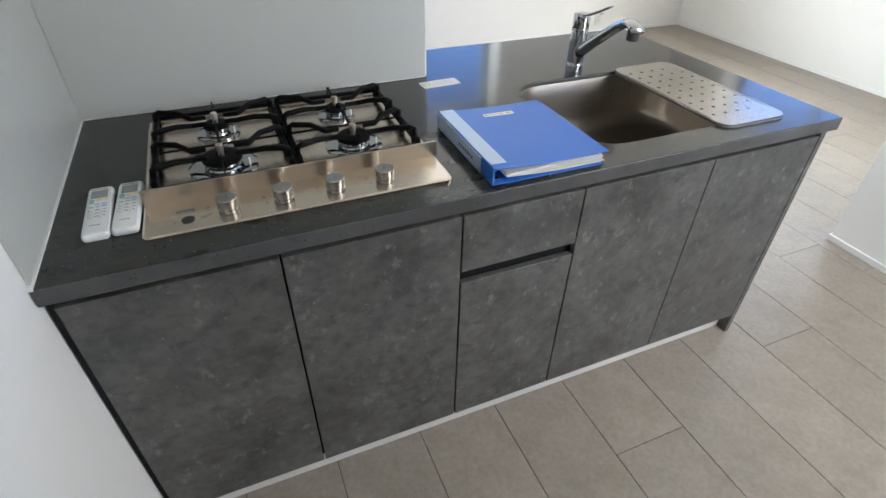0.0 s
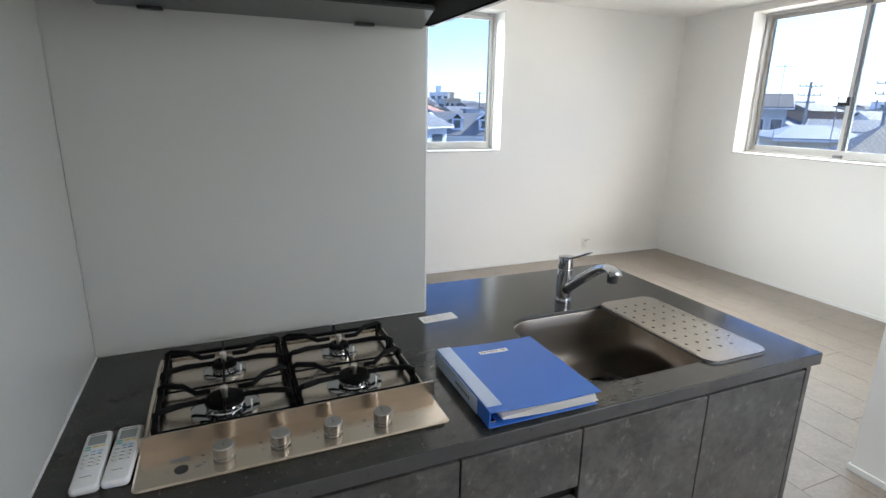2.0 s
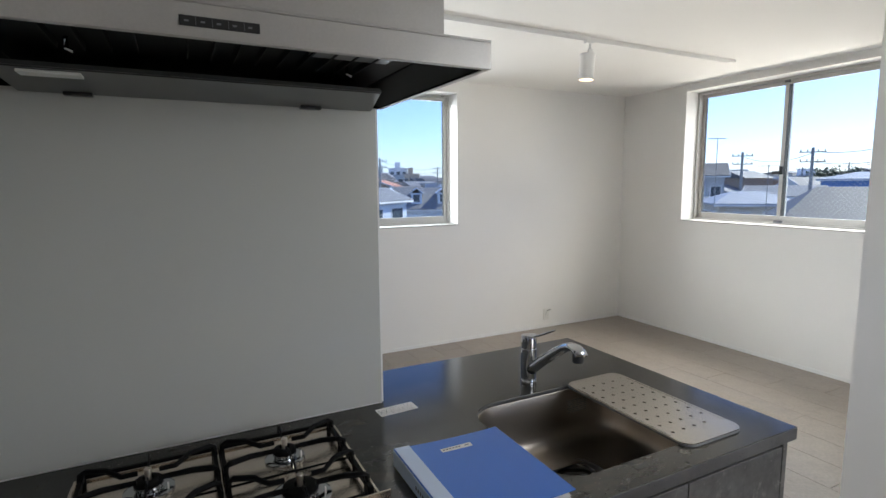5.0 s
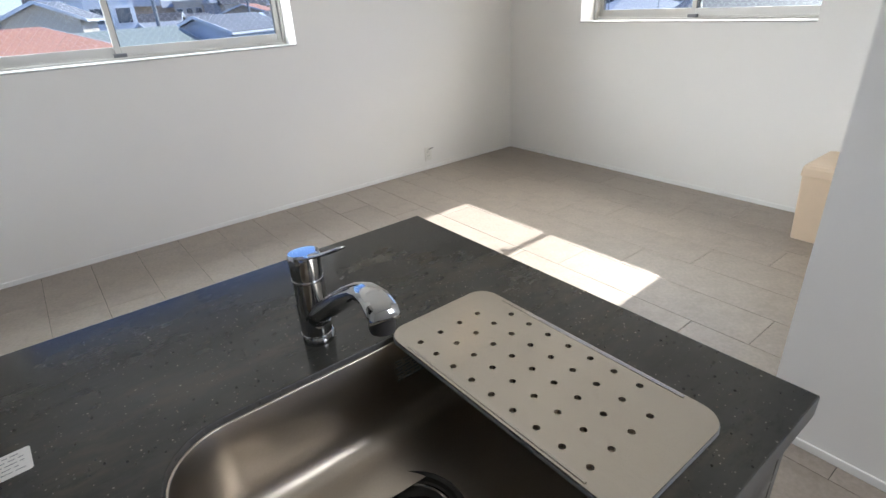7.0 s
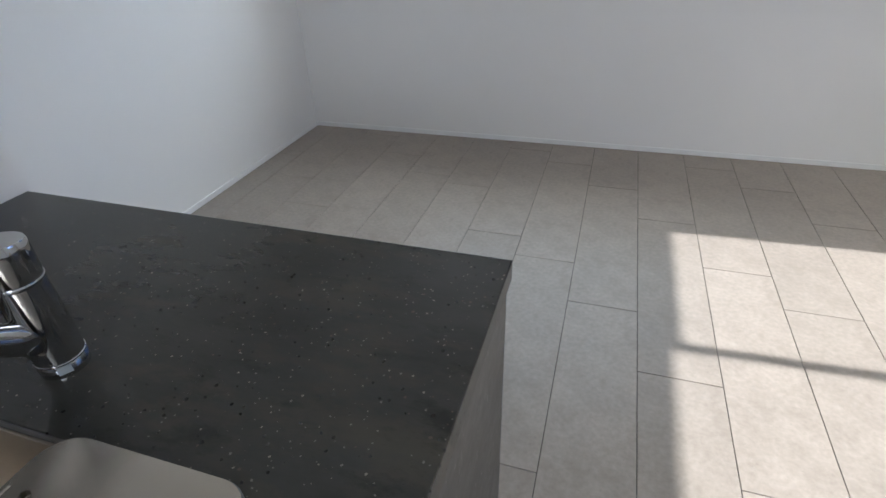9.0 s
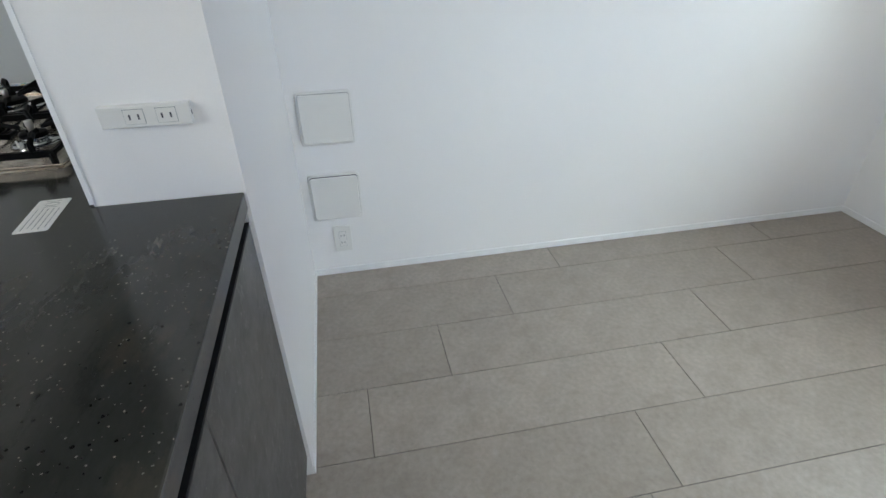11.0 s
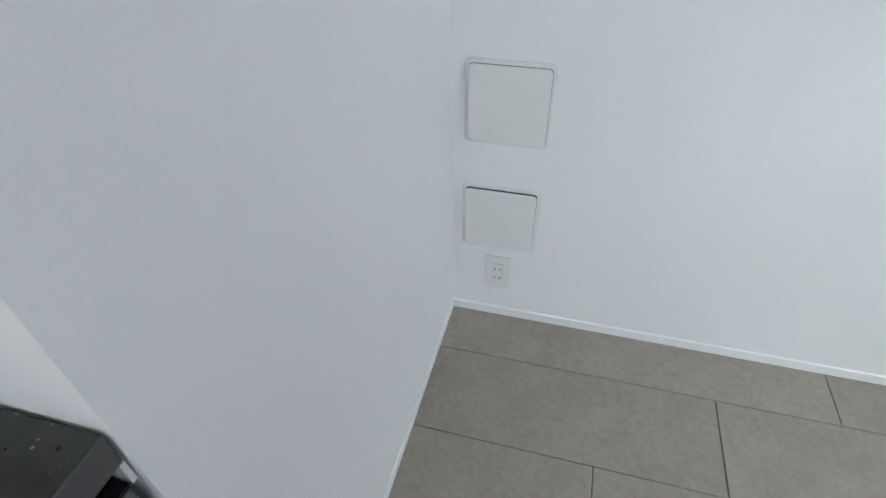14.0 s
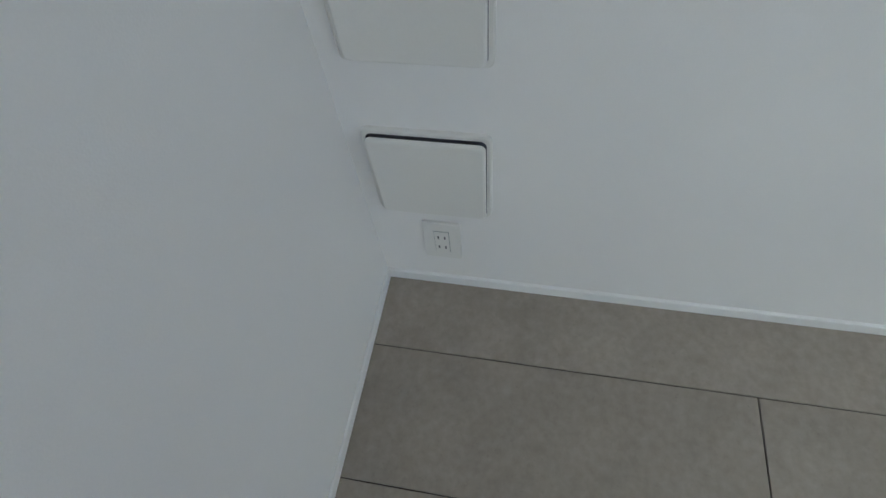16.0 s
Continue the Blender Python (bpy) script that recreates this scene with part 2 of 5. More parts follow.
def glow_material(name, color, strength):
    m = bpy.data.materials.new(name)
    m.use_nodes = True
    p = m.node_tree.nodes["Principled BSDF"]
    p.inputs["Emission Color"].default_value = (*color, 1)
    p.inputs["Emission Strength"].default_value = strength
    return m


def concrete_material():
    """Dark concrete-look laminate with cloudy patches, pale flecks and fine scratches."""
    m = material("dark_concrete_laminate", 0.40, color=(0.080, 0.0795, 0.076), vary=0.55, scale=6, grain=0.26, grain_scale=40, bump=0.12, bump_scale=90)
    return patched(m, ((9, (1, 1, 1.3), 0.50, 0.70, (0.135, 0.128, 0.120), 0.6), (15, (1, 1, 1.6), 0.54, 0.68, (0.030, 0.030, 0.029), 0.65),
                       (30, (1, 1, 0.7), 0.58, 0.68, (0.20, 0.195, 0.187), 0.7), (13, (1, 1, 0.10), 0.70, 0.73, (0.24, 0.24, 0.235), 0.6),
                       (15, (0.12, 1, 1), 0.71, 0.74, (0.24, 0.24, 0.235), 0.6), (75, (1, 1, 1), 0.62, 0.68, (0.28, 0.275, 0.27), 0.7)))


patched(PLANK, ((9, (1, 1, 1), 0.54, 0.68, (0.215, 0.185, 0.157), 0.55), (22, (1, 1, 1), 0.57, 0.68, (0.36, 0.328, 0.292), 0.22), (48, (1, 1, 1), 0.60, 0.68, (0.20, 0.175, 0.15), 0.38), (120, (1, 1, 1), 0.60, 0.70, (0.15, 0.13, 0.11), 0.35)))
TOP = worktop_material("dark_speckled_worktop", 0.15, 0.40, (0.0315, 0.0325, 0.0300))
EDGE = worktop_material("paler_worktop_edge", 0.42, 0.5, (0.064, 0.064, 0.064))
DOOR = concrete_material()
GLASS = glass_material()
LAMPGLOW = glow_material("warm_lamp_glow", (1.0, 0.70, 0.36), 0.9)

# ---------------------------------------------------------------- mesh tools


def put(name, bm, mat, parent=None, smooth=False):
    """An object from a bmesh; bm is freed."""
    me = bpy.data.meshes.new(name)
    bmesh.ops.recalc_face_normals(bm, faces=bm.faces)
    bm.to_mesh(me)
    bm.free()
    for one in (mat if isinstance(mat, (list, tuple)) else [mat]):
        me.materials.append(one)
    if smooth:
        me.shade_smooth()
    ob = new(name, me)
    if parent:
        ob.parent = parent
    return ob


def add_box(bm, x0, x1, y0, y1, z0, z1, bevel=0.0, seg=2, index=0):
    made = bmesh.ops.create_cube(bm, size=1.0)["verts"]
    bmesh.ops.scale(bm, vec=(x1 - x0, y1 - y0, z1 - z0), verts=made)
    bmesh.ops.translate(bm, vec=((x0 + x1) / 2, (y0 + y1) / 2, (z0 + z1) / 2), verts=made)
    faces = {f for v in made for f in v.link_faces}
    for f in faces:
        f.material_index = index
    if bevel:
        edges = list({e for v in made for e in v.link_edges})
        bmesh.ops.bevel(bm, geom=edges, offset=bevel, segments=seg, affect="EDGES", profile=0.5)


def box(name, x0, x1, y0, y1, z0, z1, mat, parent=None, bevel=0.0, seg=2):
    bm = bmesh.new()
    add_box(bm, x0, x1, y0, y1, z0, z1, bevel, seg)
    return put(name, bm, mat, parent)


def add_lathe(bm, profile, at=(0, 0, 0), n=32, index=0, matrix=None):
    """A turned shape from (radius, height) pairs about z."""
    rings = []
    for r, h in profile:
        ring = []
        for i in range(n):
            a = 2 * math.pi * i / n
            v = Vector((r * math.cos(a), r * math.sin(a), h))
            if matrix:
                v = matrix @ v
            ring.append(bm.verts.new(v + Vector(at)))
        rings.append(ring)
    for a, b in zip(rings, rings[1:]):
        for i in range(n):
            bm.faces.new((a[i], a[(i + 1) % n], b[(i + 1) % n], b[i])).material_index = index
    for ring in (rings[0], rings[-1]):
        bm.faces.new(ring).material_index = index


def lathe(name, profile, at, mat, parent=None, n=32, matrix=None, crisp=35):
    bm = bmesh.new()
    add_lathe(bm, profile, at, n, 0, matrix)
    ob = put(name, bm, mat, parent, smooth=True)
    ob.data.set_sharp_from_angle(angle=radians(crisp))
    return ob


def add_sweep(bm, points, radii, n=10, index=0, square=False):
    """A tube along points with a radius at each."""
    pts = [Vector(p) for p in points]
    rings = []
    for i, p in enumerate(pts):
        d = (pts[min(i + 1, len(pts) - 1)] - pts[max(i - 1, 0)]).normalized()
        ref = Vector((0, 0, 1)) if abs(d.z) < 0.95 else Vector((0, 1, 0))
        u = d.cross(ref).normalized()
        w = u.cross(d).normalized()
        r = radii[i] if isinstance(radii, list) else radii
        ru, rw = r if isinstance(r, tuple) else (r, r)
        ring = []
        for j in range(n):
            a = 2 * math.pi * (j + (0.5 if square else 0)) / n
            ring.append(bm.verts.new(p + u * (ru * math.cos(a)) + w * (rw * math.sin(a))))
        rings.append(ring)
    for a, b in zip(rings, rings[1:]):
        for i in range(n):
            bm.faces.new((a[i], a[(i + 1) % n], b[(i + 1) % n], b[i])).material_index = index
    for ring in (rings[0], rings[-1]):
        bm.faces.new(ring).material_index = index


def round_rect(x0, x1, y0, y1, r, n=6):
    out = []
    for cx, cy, a0 in ((x1 - r, y1 - r, 0), (x0 + r, y1 - r, 90), (x0 + r, y0 + r, 180), (x1 - r, y0 + r, 270)):
        for i in range(n + 1):
            a = radians(a0 + 90 * i / n)
            out.append((cx + r * math.cos(a), cy + r * math.sin(a)))
    return out


def plate_with_holes(name, outer, holes, z0, z1, mat, parent=None):
    """A flat plate between z0 and z1 with an outline and holes, given as loops of (x, y)."""
    bm = bmesh.new()
    edges = []
    for loop in (outer, *holes):
        vs = [bm.verts.new((x, y, z1)) for x, y in loop]
        edges += [bm.edges.new((vs[i], vs[(i + 1) % len(vs)])) for i in range(len(vs))]
    bmesh.ops.triangle_fill(bm, use_beauty=True, use_dissolve=False, edges=edges)
    top = list(bm.faces)
    low = bmesh.ops.extrude_face_region(bm, geom=top)
    bmesh.ops.translate(bm, vec=(0, 0, z0 - z1), verts=[g for g in low["geom"] if isinstance(g, bmesh.types.BMVert)])
    return put(name, bm, mat, parent)


def circle(cx, cy, r, n=10):
    return [(cx + r * math.cos(2 * math.pi * i / n), cy + r * math.sin(2 * math.pi * i / n)) for i in range(n)]


def bits(ob):
    """Marks a part whose pieces are too small to pick apart."""
    return tagged(ob, kind="stuff")


def base(name, at, label, category, group=""):
    """The Empty at the base of a thing."""
    ob = new(name)
    ob.location = at
    ob.empty_display_size = 0.05
    return tagged(ob, label, category, group)


def hold(thing):
    """Keeps the parts where they were built, in the place's coordinates."""
    bpy.context.view_layer.update()
    for o in thing.children:
        o.matrix_parent_inverse = thing.matrix_world.inverted()
    return thing


# ---------------------------------------------------------------- the shell
CZ = 2.446
XE, YN, YS, YK = 4.87, 3.535, 0.281, -1.55
XK, WT = 2.795, 0.27   # kitchen side wall face, outer wall thickness


def wall(name, parts, label, mat=WALL):
    bm = bmesh.new()
    for p in parts:
        add_box(bm, *p)
    return tagged(put(name, bm, mat), label, "wall", kind="structure")


W1 = (0.66, 2.772, 1.13, 2.345)   # north window: x0, x1, z0, z1
W2 = (1.080, 2.755, 1.14, 2.385)  # east window: y0, y1, z0, z1
wall("wall_west", [(-0.15, 0, YK - 0.15, YN + WT, -0.2, CZ + 0.2)], "plain white papered wall of the living kitchen")
wall("wall_north", [(0, W1[0], YN, YN + WT, -0.2, CZ + 0.2), (W1[1], XE, YN, YN + WT, -0.2, CZ + 0.2),
                    (W1[0], W1[1], YN, YN + WT, -0.2, W1[2]), (W1[0], W1[1], YN, YN + WT, W1[3], CZ + 0.2)],
     "white papered wall with a sliding window")
wall("wall_east", [(XE, XE + WT, YS - 0.12, W2[0], -0.2, CZ + 0.2), (XE, XE + WT, W2[1], YN + WT, -0.2, CZ + 0.2),
                   (XE, XE + WT, W2[0], W2[1], -0.2, W2[2]), (XE, XE + WT, W2[0], W2[1], W2[3], CZ + 0.2)],
     "white papered wall with a sliding window")
wall("wall_south", [(2.93, XE, YS - 0.12, YS, -0.2, CZ + 0.2)], "white papered wall of the living room")
wall("wall_kitchen_side", [(XK, 2.93, YK - 0.15, YS, -0.2, CZ + 0.2)], "white papered wall end beside the kitchen")
# unseen wall; the gap in it is made up to go with a fill lamp
wall("wall_kitchen_back", [(0, 1.9, YK - 0.15, YK, -0.2, CZ + 0.2), (2.7, XK, YK - 0.15, YK, -0.2, CZ + 0.2),
                           (1.9, 2.7, YK - 0.15, YK, -0.2, 1.05), (1.9, 2.7, YK - 0.15, YK, 2.05, CZ + 0.2)], "white papered wall behind the kitchen")
wall("wall_partition", [(0, 0.947, 0.700, 0.9565, 0, CZ)], "white papered partition wall behind the cooktop")
bm = bmesh.new()
add_box(bm, 0, 2.93, YK, YS, CZ, CZ + 0.15)
add_box(bm, 0, XE, YS, YN, CZ, CZ + 0.15)
tagged(put("ceiling", bm, CEIL), "white papered ceiling", "ceiling", kind="structure")
bm = bmesh.new()
add_box(bm, 0, 2.93, YK, YS, -0.15, -0.003)
add_box(bm, 0, XE, YS, YN, -0.15, -0.003)
floor_ob = tagged(put("floor", bm, GROOVE), "pale grey stone-look vinyl plank floor", "floor", kind="structure")

BH, BT = 0.030, 0.008
for bname, dims in (("baseboard_west", (0, BT, 0.9565, YN, 0, BH)), ("baseboard_north", (BT, XE, YN - BT, YN, 0, BH)),
                    ("baseboard_east", (XE - BT, XE, YS + BT, YN - BT, 0, BH)), ("baseboard_south", (XK, XE, YS, YS + BT, 0, BH)),
                    ("baseboard_kitchen", (XK - BT, XK, YK + BT, YS + BT, 0, BH)), ("baseboard_partition", (BT, 0.947, 0.9565, 0.9565 + 0.005, 0, BH)),
                    ("baseboard_back", (0, XK - BT, YK, YK + BT, 0, BH))):
    tagged(box(bname, *dims, TRIM, bevel=0.0015, seg=1), "thin white baseboard", "baseboard", kind="structure")

# glossy wall panels round the cooktop, with their slim end trims
tagged(box("wall_panel_back", 0.006, 0.944, 0.6955, 0.7005, 0.853, 1.76, PANEL), "glossy pale grey splash panel", "wall panel", kind="structure")
tagged(box("wall_panel_side", 0.0005, 0.005, 0.012, 0.6955, 0.853, CZ - 0.002, PANEL), "glossy pale grey splash panel", "wall panel", kind="structure")
tagged(box("trim_panel_end", 0.944, 0.9495, 0.6945, 0.703, 0.853, 1.76, TRIM), "white panel end trim", "trim", kind="structure")
tagged(box("trim_caulk", 0.0005, 0.009, 0.0, 0.6955, 0.848, 0.8535, TRIM), "white sealant line", "trim", kind="structure")


def sliding_window(name, w, z0, z1, m, label):
    """An aluminium window of two sliding sashes, seen from inside with x along the wall and y outwards."""
    thing = tagged(new(name), label, "window", kind="structure")
    d0, d1 = 0.165, 0.245
    f = 0.022
    bm = bmesh.new()
    add_box(bm, 0, f, d0, d1, z0, z1, 0.002, 1)
    add_box(bm, w - f, w, d0, d1, z0, z1, 0.002, 1)
    add_box(bm, f, w - f, d0, d1, z1 - f, z1, 0.002, 1)
    add_box(bm, f, w - f, d0 - 0.006, d1, z0, z0 + f, 0.002, 1)
    add_box(bm, f, w - f, d0 + 0.012, d0 + 0.016, z0 + f, z0 + f + 0.012)
    put("frame", bm, ALU, thing)
    # sill in the reveal, with its shade put into the grey colour
    box("sill", 0.001, w - 0.001, -0.004, d0 - 0.007, z0 + 0.0005, z0 + 0.010, SILL, thing, 0.001, 1)
    mid = w / 2
    for side, (a, b, y0) in enumerate(((f, mid + 0.022, d0 + 0.052), (mid - 0.022, w - f, d0 + 0.018))):
        s, y1 = 0.032, y0 + 0.026
        za, zb = z0 + f + 0.002, z1 - f - 0.002
        bm = bmesh.new()
        add_box(bm, a, a + s, y0, y1, za, zb, 0.002, 1)
        add_box(bm, b - s, b, y0, y1, za, zb, 0.002, 1)
        add_box(bm, a + s, b - s, y0, y1, zb - s, zb, 0.002, 1)
        add_box(bm, a + s, b - s, y0, y1, za, za + s + 0.024, 0.002, 1)
        put("sash", bm, ALU, thing)
        e = 0.004
        for q in ((a + s, a + s + e, za + s + 0.024, zb - s), (b - s - e, b - s, za + s + 0.024, zb - s)):
            box("gasket", q[0], q[1], y0 + 0.002, y1 - 0.002, q[2], q[3], RUBBER, thing)
        pane = box("pane", a + s - 0.004, b - s + 0.004, y0 + 0.010, y0 + 0.015, za + s + 0.020, zb - s + 0.004, GLASS, thing)
        pane.visible_shadow = False
        # wire inside the glass, a diamond net
        bm = bmesh.new()
        gx0, gx1, gz0, gz1 = a + s, b - s, za + s + 0.024, zb - s
        step, r = 0.040, 0.00038
        hgt, wid = gz1 - gz0, gx1 - gx0
        for sign in (1, -1):
            c = -hgt
            while c < wid:
                t0, t1 = max(0.0, -c), min(hgt, wid - c)
                if t1 - t0 > 0.02:
                    pa, pb = c + t0, c + t1
                    if sign < 0:
                        pa, pb = wid - pa, wid - pb
                    dx, dz = (pb - pa), (t1 - t0)
                    ln = math.hypot(dx, dz)
                    nx, nz = -dz / ln * r, dx / ln * r
                    y = y0 + 0.0125
                    vs = [bm.verts.new((gx0 + px + ox, y, gz0 + tz + oz)) for px, tz, ox, oz in
                          ((pa, t0, nx, nz), (pb, t1, nx, nz), (pb, t1, -nx, -nz), (pa, t0, -nx, -nz))]
                    bm.faces.new(vs)
                c += step
        wire = put("wire_net", bm, ALU, thing)
        tagged(wire, kind="stuff")
    # crescent lock on the meeting stile, and the bottom stop
    bm = bmesh.new()
    zc = (z0 + z1) / 2 - 0.15
    add_box(bm, mid - 0.016, mid + 0.010, d0 - 0.004, d0 + 0.018, zc - 0.035, zc + 0.035, 0.004)
    add_box(bm, mid - 0.066, mid + 0.000, d0 - 0.018, d0 - 0.003, zc - 0.034, zc - 0.006, 0.003)
    put("lock", bm, BLACK, thing)
    box("stop", mid - 0.035, mid + 0.035, d0 - 0.003, d0 + 0.017, z0 + f, z0 + f + 0.022, GREYINK, thing, 0.002)
    box("stop", mid - 0.020, mid + 0.020, d0 - 0.002, d0 + 0.017, z1 - f - 0.020, z1 - f, GREYINK, thing, 0.002)
    bm = bmesh.new()
    for i in range(3):
        add_box(bm, w - 0.085 + i * 0.012, w - 0.077 + i * 0.012, d0 - 0.0006, d0 + 0.001, z1 - 0.018, z1 - 0.010)
    bits(put("maker_mark", bm, INK, thing))
    thing.matrix_world = m
    return thing


sliding_window("window_1", W1[1] - W1[0], W1[2], W1[3], pose(W1[0], YN, 0), "silver aluminium sliding window with wired glass in the white wall")
sliding_window("window_2", W2[1] - W2[0], W2[2], W2[3], pose(XE, W2[1], 0, 0, 0, -90), "silver aluminium sliding window with wired glass in the white wall")

# ---------------------------------------------------------------- kitchen counter
H = 0.85
SINK = (1.147, 1.735, 0.088, 0.529)
counter = base("kitchen_counter", (0.95, 0.48, 0), "dark concrete-look kitchen peninsula with speckled worktop", "kitchen counter")
outline = [(0.002, 0.0), (1.901, 0.0), (1.901, 0.953), (0.950, 0.953), (0.950, 0.6950), (0.002, 0.6950)]
worktop = plate_with_holes("worktop", outline, [round_rect(*SINK, 0.100)], H - 0.036, H, [TOP, EDGE], counter)
# side faces take a paler, rougher copy of the worktop material
for face in worktop.data.polygons:
    face.material_index = 1 if abs(face.normal.z) < 0.5 else 0
bv = worktop.modifiers.new("edge", "BEVEL")
bv.width, bv.segments, bv.limit_method, bv.angle_limit = 0.0025, 2, "ANGLE", radians(40)
box("carcass", 0.004, 1.874, 0.040, 0.690, 0.085, 0.640, DARK, counter)
box("carcass_side", 0.952, 1.874, 0.692, 0.932, 0.085, H - 0.038, DARK, counter)
box("carcass_left", 0.004, 1.10, 0.040, 0.690, 0.642, H - 0.038, DARK, counter)
box("carcass_front", 1.102, 1.874, 0.040, 0.080, 0.642, H - 0.038, DARK, counter)
box("channel", 0.004, 1.874, 0.0385, 0.0398, 0.790, H - 0.037, DARK, counter)
box("kickboard", 0.004, 1.874, 0.058, 0.066, 0.0, 0.083, KICK, counter)
box("kickboard_back", 0.952, 1.874, 0.880, 0.888, 0.0, 0.083, KICK, counter)
for x0, x1, z0, z1 in ((0.012, 0.384, 0.087, 0.790), (0.388, 0.7685, 0.087, 0.790), (1.0885, 1.486, 0.087, 0.790), (1.489, 1.872, 0.087, 0.790)):
    box("door", x0, x1, 0.020, 0.038, z0, z1, DOOR, counter, 0.0012, 1)
box("drawer", 0.7725, 1.0845, 0.020, 0.038, 0.633, 0.790, DOOR, counter, 0.0012, 1)
box("drawer", 0.7725, 1.0845, 0.020, 0.038, 0.087, 0.598, DOOR, counter, 0.0012, 1)
box("filler", 0.003, 0.011, 0.021, 0.038, 0.087, 0.812, DARK, counter)
box("end_panel", 1.8745, 1.8945, 0.0195, 0.950, 0.0, H - 0.037, DOOR, counter, 0.0012, 1)
for x0, x1 in ((0.956, 1.413), (1.417, 1.872)):
    box("back_door", x0, x1, 0.934, 0.950, 0.087, 0.785, DOOR, counter, 0.0012, 1)
# added dark strip on the door tops, painting the worktop's shade
box("channel_back", 0.956, 1.872, 0.9345, 0.9495, 0.7852, 0.7900, DARK, counter)
box("back_filler", 0.9495, 0.9545, 0.934, 0.951, 0.787, H - 0.0375, KICK, counter)
hold(counter)


def loft(bm, loops):
    rings = [[bm.verts.new(v) for v in loop] for loop in loops]
    n = len(rings[0])
    for a, b in zip(rings, rings[1:]):
        for i in range(n):
            bm.faces.new((a[i], a[(i + 1) % n], b[(i + 1) % n], b[i]))
    return rings


# sink bowl, a pressed steel basin under the cut-out
sink = base("kitchen_sink", (1.45, 0.3, 0.64), "brushed stainless steel undermount sink bowl", "sink")
bm = bmesh.new()
loops = []
for grow, z, r in ((-0.0006, H - 0.0115, 0.100), (-0.0030, H - 0.0115, 0.099), (-0.0036, H - 0.013, 0.099), (-0.006, H - 0.060, 0.097), (-0.010, 0.728, 0.094),
                   (-0.0125, 0.707, 0.092), (-0.017, 0.692, 0.090), (-0.024, 0.680, 0.086), (-0.034, 0.672, 0.080), (-0.047, 0.668, 0.072), (-0.064, 0.6665, 0.064), (-0.080, 0.6655, 0.058)):
    loops.append([(x, y, z) for x, y in round_rect(SINK[0] - grow, SINK[1] + grow, SINK[2] - grow, SINK[3] + grow, r, 10)])
n = len(loops[0])
DX, DY, DZ = 1.424, 0.345, 0.656
flat = loops[-1]
for k in (0.5, 1.0):
    ring = []
    for x, y, z in flat:
        a = math.atan2(y - DY, x - DX)
        tx, ty = DX + 0.094 * math.cos(a), DY + 0.094 * math.sin(a)
        ring.append((x + (tx - x) * k, y + (ty - y) * k, z + (DZ + 0.003 - z) * k))
    loops.append(ring)
loft(bm, loops)
bowl = put("bowl", bm, STEEL, sink, smooth=True)
bm = bmesh.new()
for i in range(7):
    zs = 0.796 - i * 0.0065
    ys = 0.523 - (0.79 - zs) * 0.058
    for c in range(5):
        add_box(bm, 1.535 + c * 0.017 + (i % 2) * 0.004, 1.547 + c * 0.017 + 0.002 * ((i + c) % 3), ys - 0.0008, ys + 0.0010, zs, zs + 0.0026)
bits(put("stamp", bm, LCD_SHADE, sink))
hold(sink)
drain = base("sink_drain", (DX, DY, DZ - 0.06), "round dark sink drain with glossy black cap", "drain")
lathe("rim", [(0.095, DZ - 0.004), (0.095, DZ + 0.004), (0.092, DZ + 0.006), (0.086, DZ + 0.003), (0.080, DZ - 0.010), (0.074, DZ - 0.016)], (DX, DY, 0), RUBBER, drain, 48)
lathe("ring", [(0.080, DZ - 0.014), (0.078, DZ - 0.004), (0.074, DZ - 0.0015), (0.069, DZ - 0.006), (0.066, DZ - 0.016)], (DX, DY, 0), CHROMEDARK, drain, 48)
lathe("cup", [(0.070, DZ - 0.018), (0.066, DZ - 0.05), (0.02, DZ - 0.055)], (DX, DY, 0), RUBBER, drain)
bm = bmesh.new()
loops = []
for size, lobes, z in ((0.056, 0.02, DZ - 0.022), (0.060, 0.06, DZ - 0.012), (0.058, 0.09, DZ - 0.006), (0.050, 0.12, DZ - 0.002), (0.036, 0.16, DZ - 0.004), (0.020, 0.16, DZ - 0.007)):
    loops.append([(DX + size * (1 + lobes * math.cos(3 * a)) * math.cos(a), DY + size * (1 + lobes * math.cos(3 * a)) * math.sin(a), z) for a in [2 * math.pi * k / 48 for k in range(48)]])
rings = loft(bm, loops)
bm.faces.new(rings[0]), bm.faces.new(rings[-1])
put("cap", bm, CHROMEDARK, drain, smooth=True)
hold(drain)

# perforated cover board over part of the bowl
bx0, bx1, by0, by1 = 1.530, 1.757, 0.058, 0.534
holes = []
for row in range(9):
    for col in range(5):
        if col < 4 or 0 < row < 8:
            holes.append(circle(1.558 + col * 0.0425, 0.471 - row * 0.0428, 0.0052, 10))
board = base("sink_cover_board", (1.64, 0.3, H), "beige perforated steel board lying across the sink", "draining board")
plate = plate_with_holes("plate", round_rect(bx0, bx1, by0, by1, 0.036, 7), holes, H + 0.0015, H + 0.0085, BOARD, board)
for x in (bx0 + 0.006, bx1 - 0.006):
    bm = bmesh.new()
    add_sweep(bm, [(x, by0 + 0.06, H + 0.0088), (x, by1 - 0.06, H + 0.0088)], (0.0022, 0.0012), 8)
    put("rib", bm, BOARD, board)
bm = bmesh.new()
lo = round_rect(bx0 - 0.0015, bx1 + 0.0015, by0 - 0.0015, by1 + 0.0015, 0.037, 7)
li = round_rect(bx0 + 0.004, bx1 - 0.004, by0 + 0.004, by1 - 0.004, 0.032, 7)
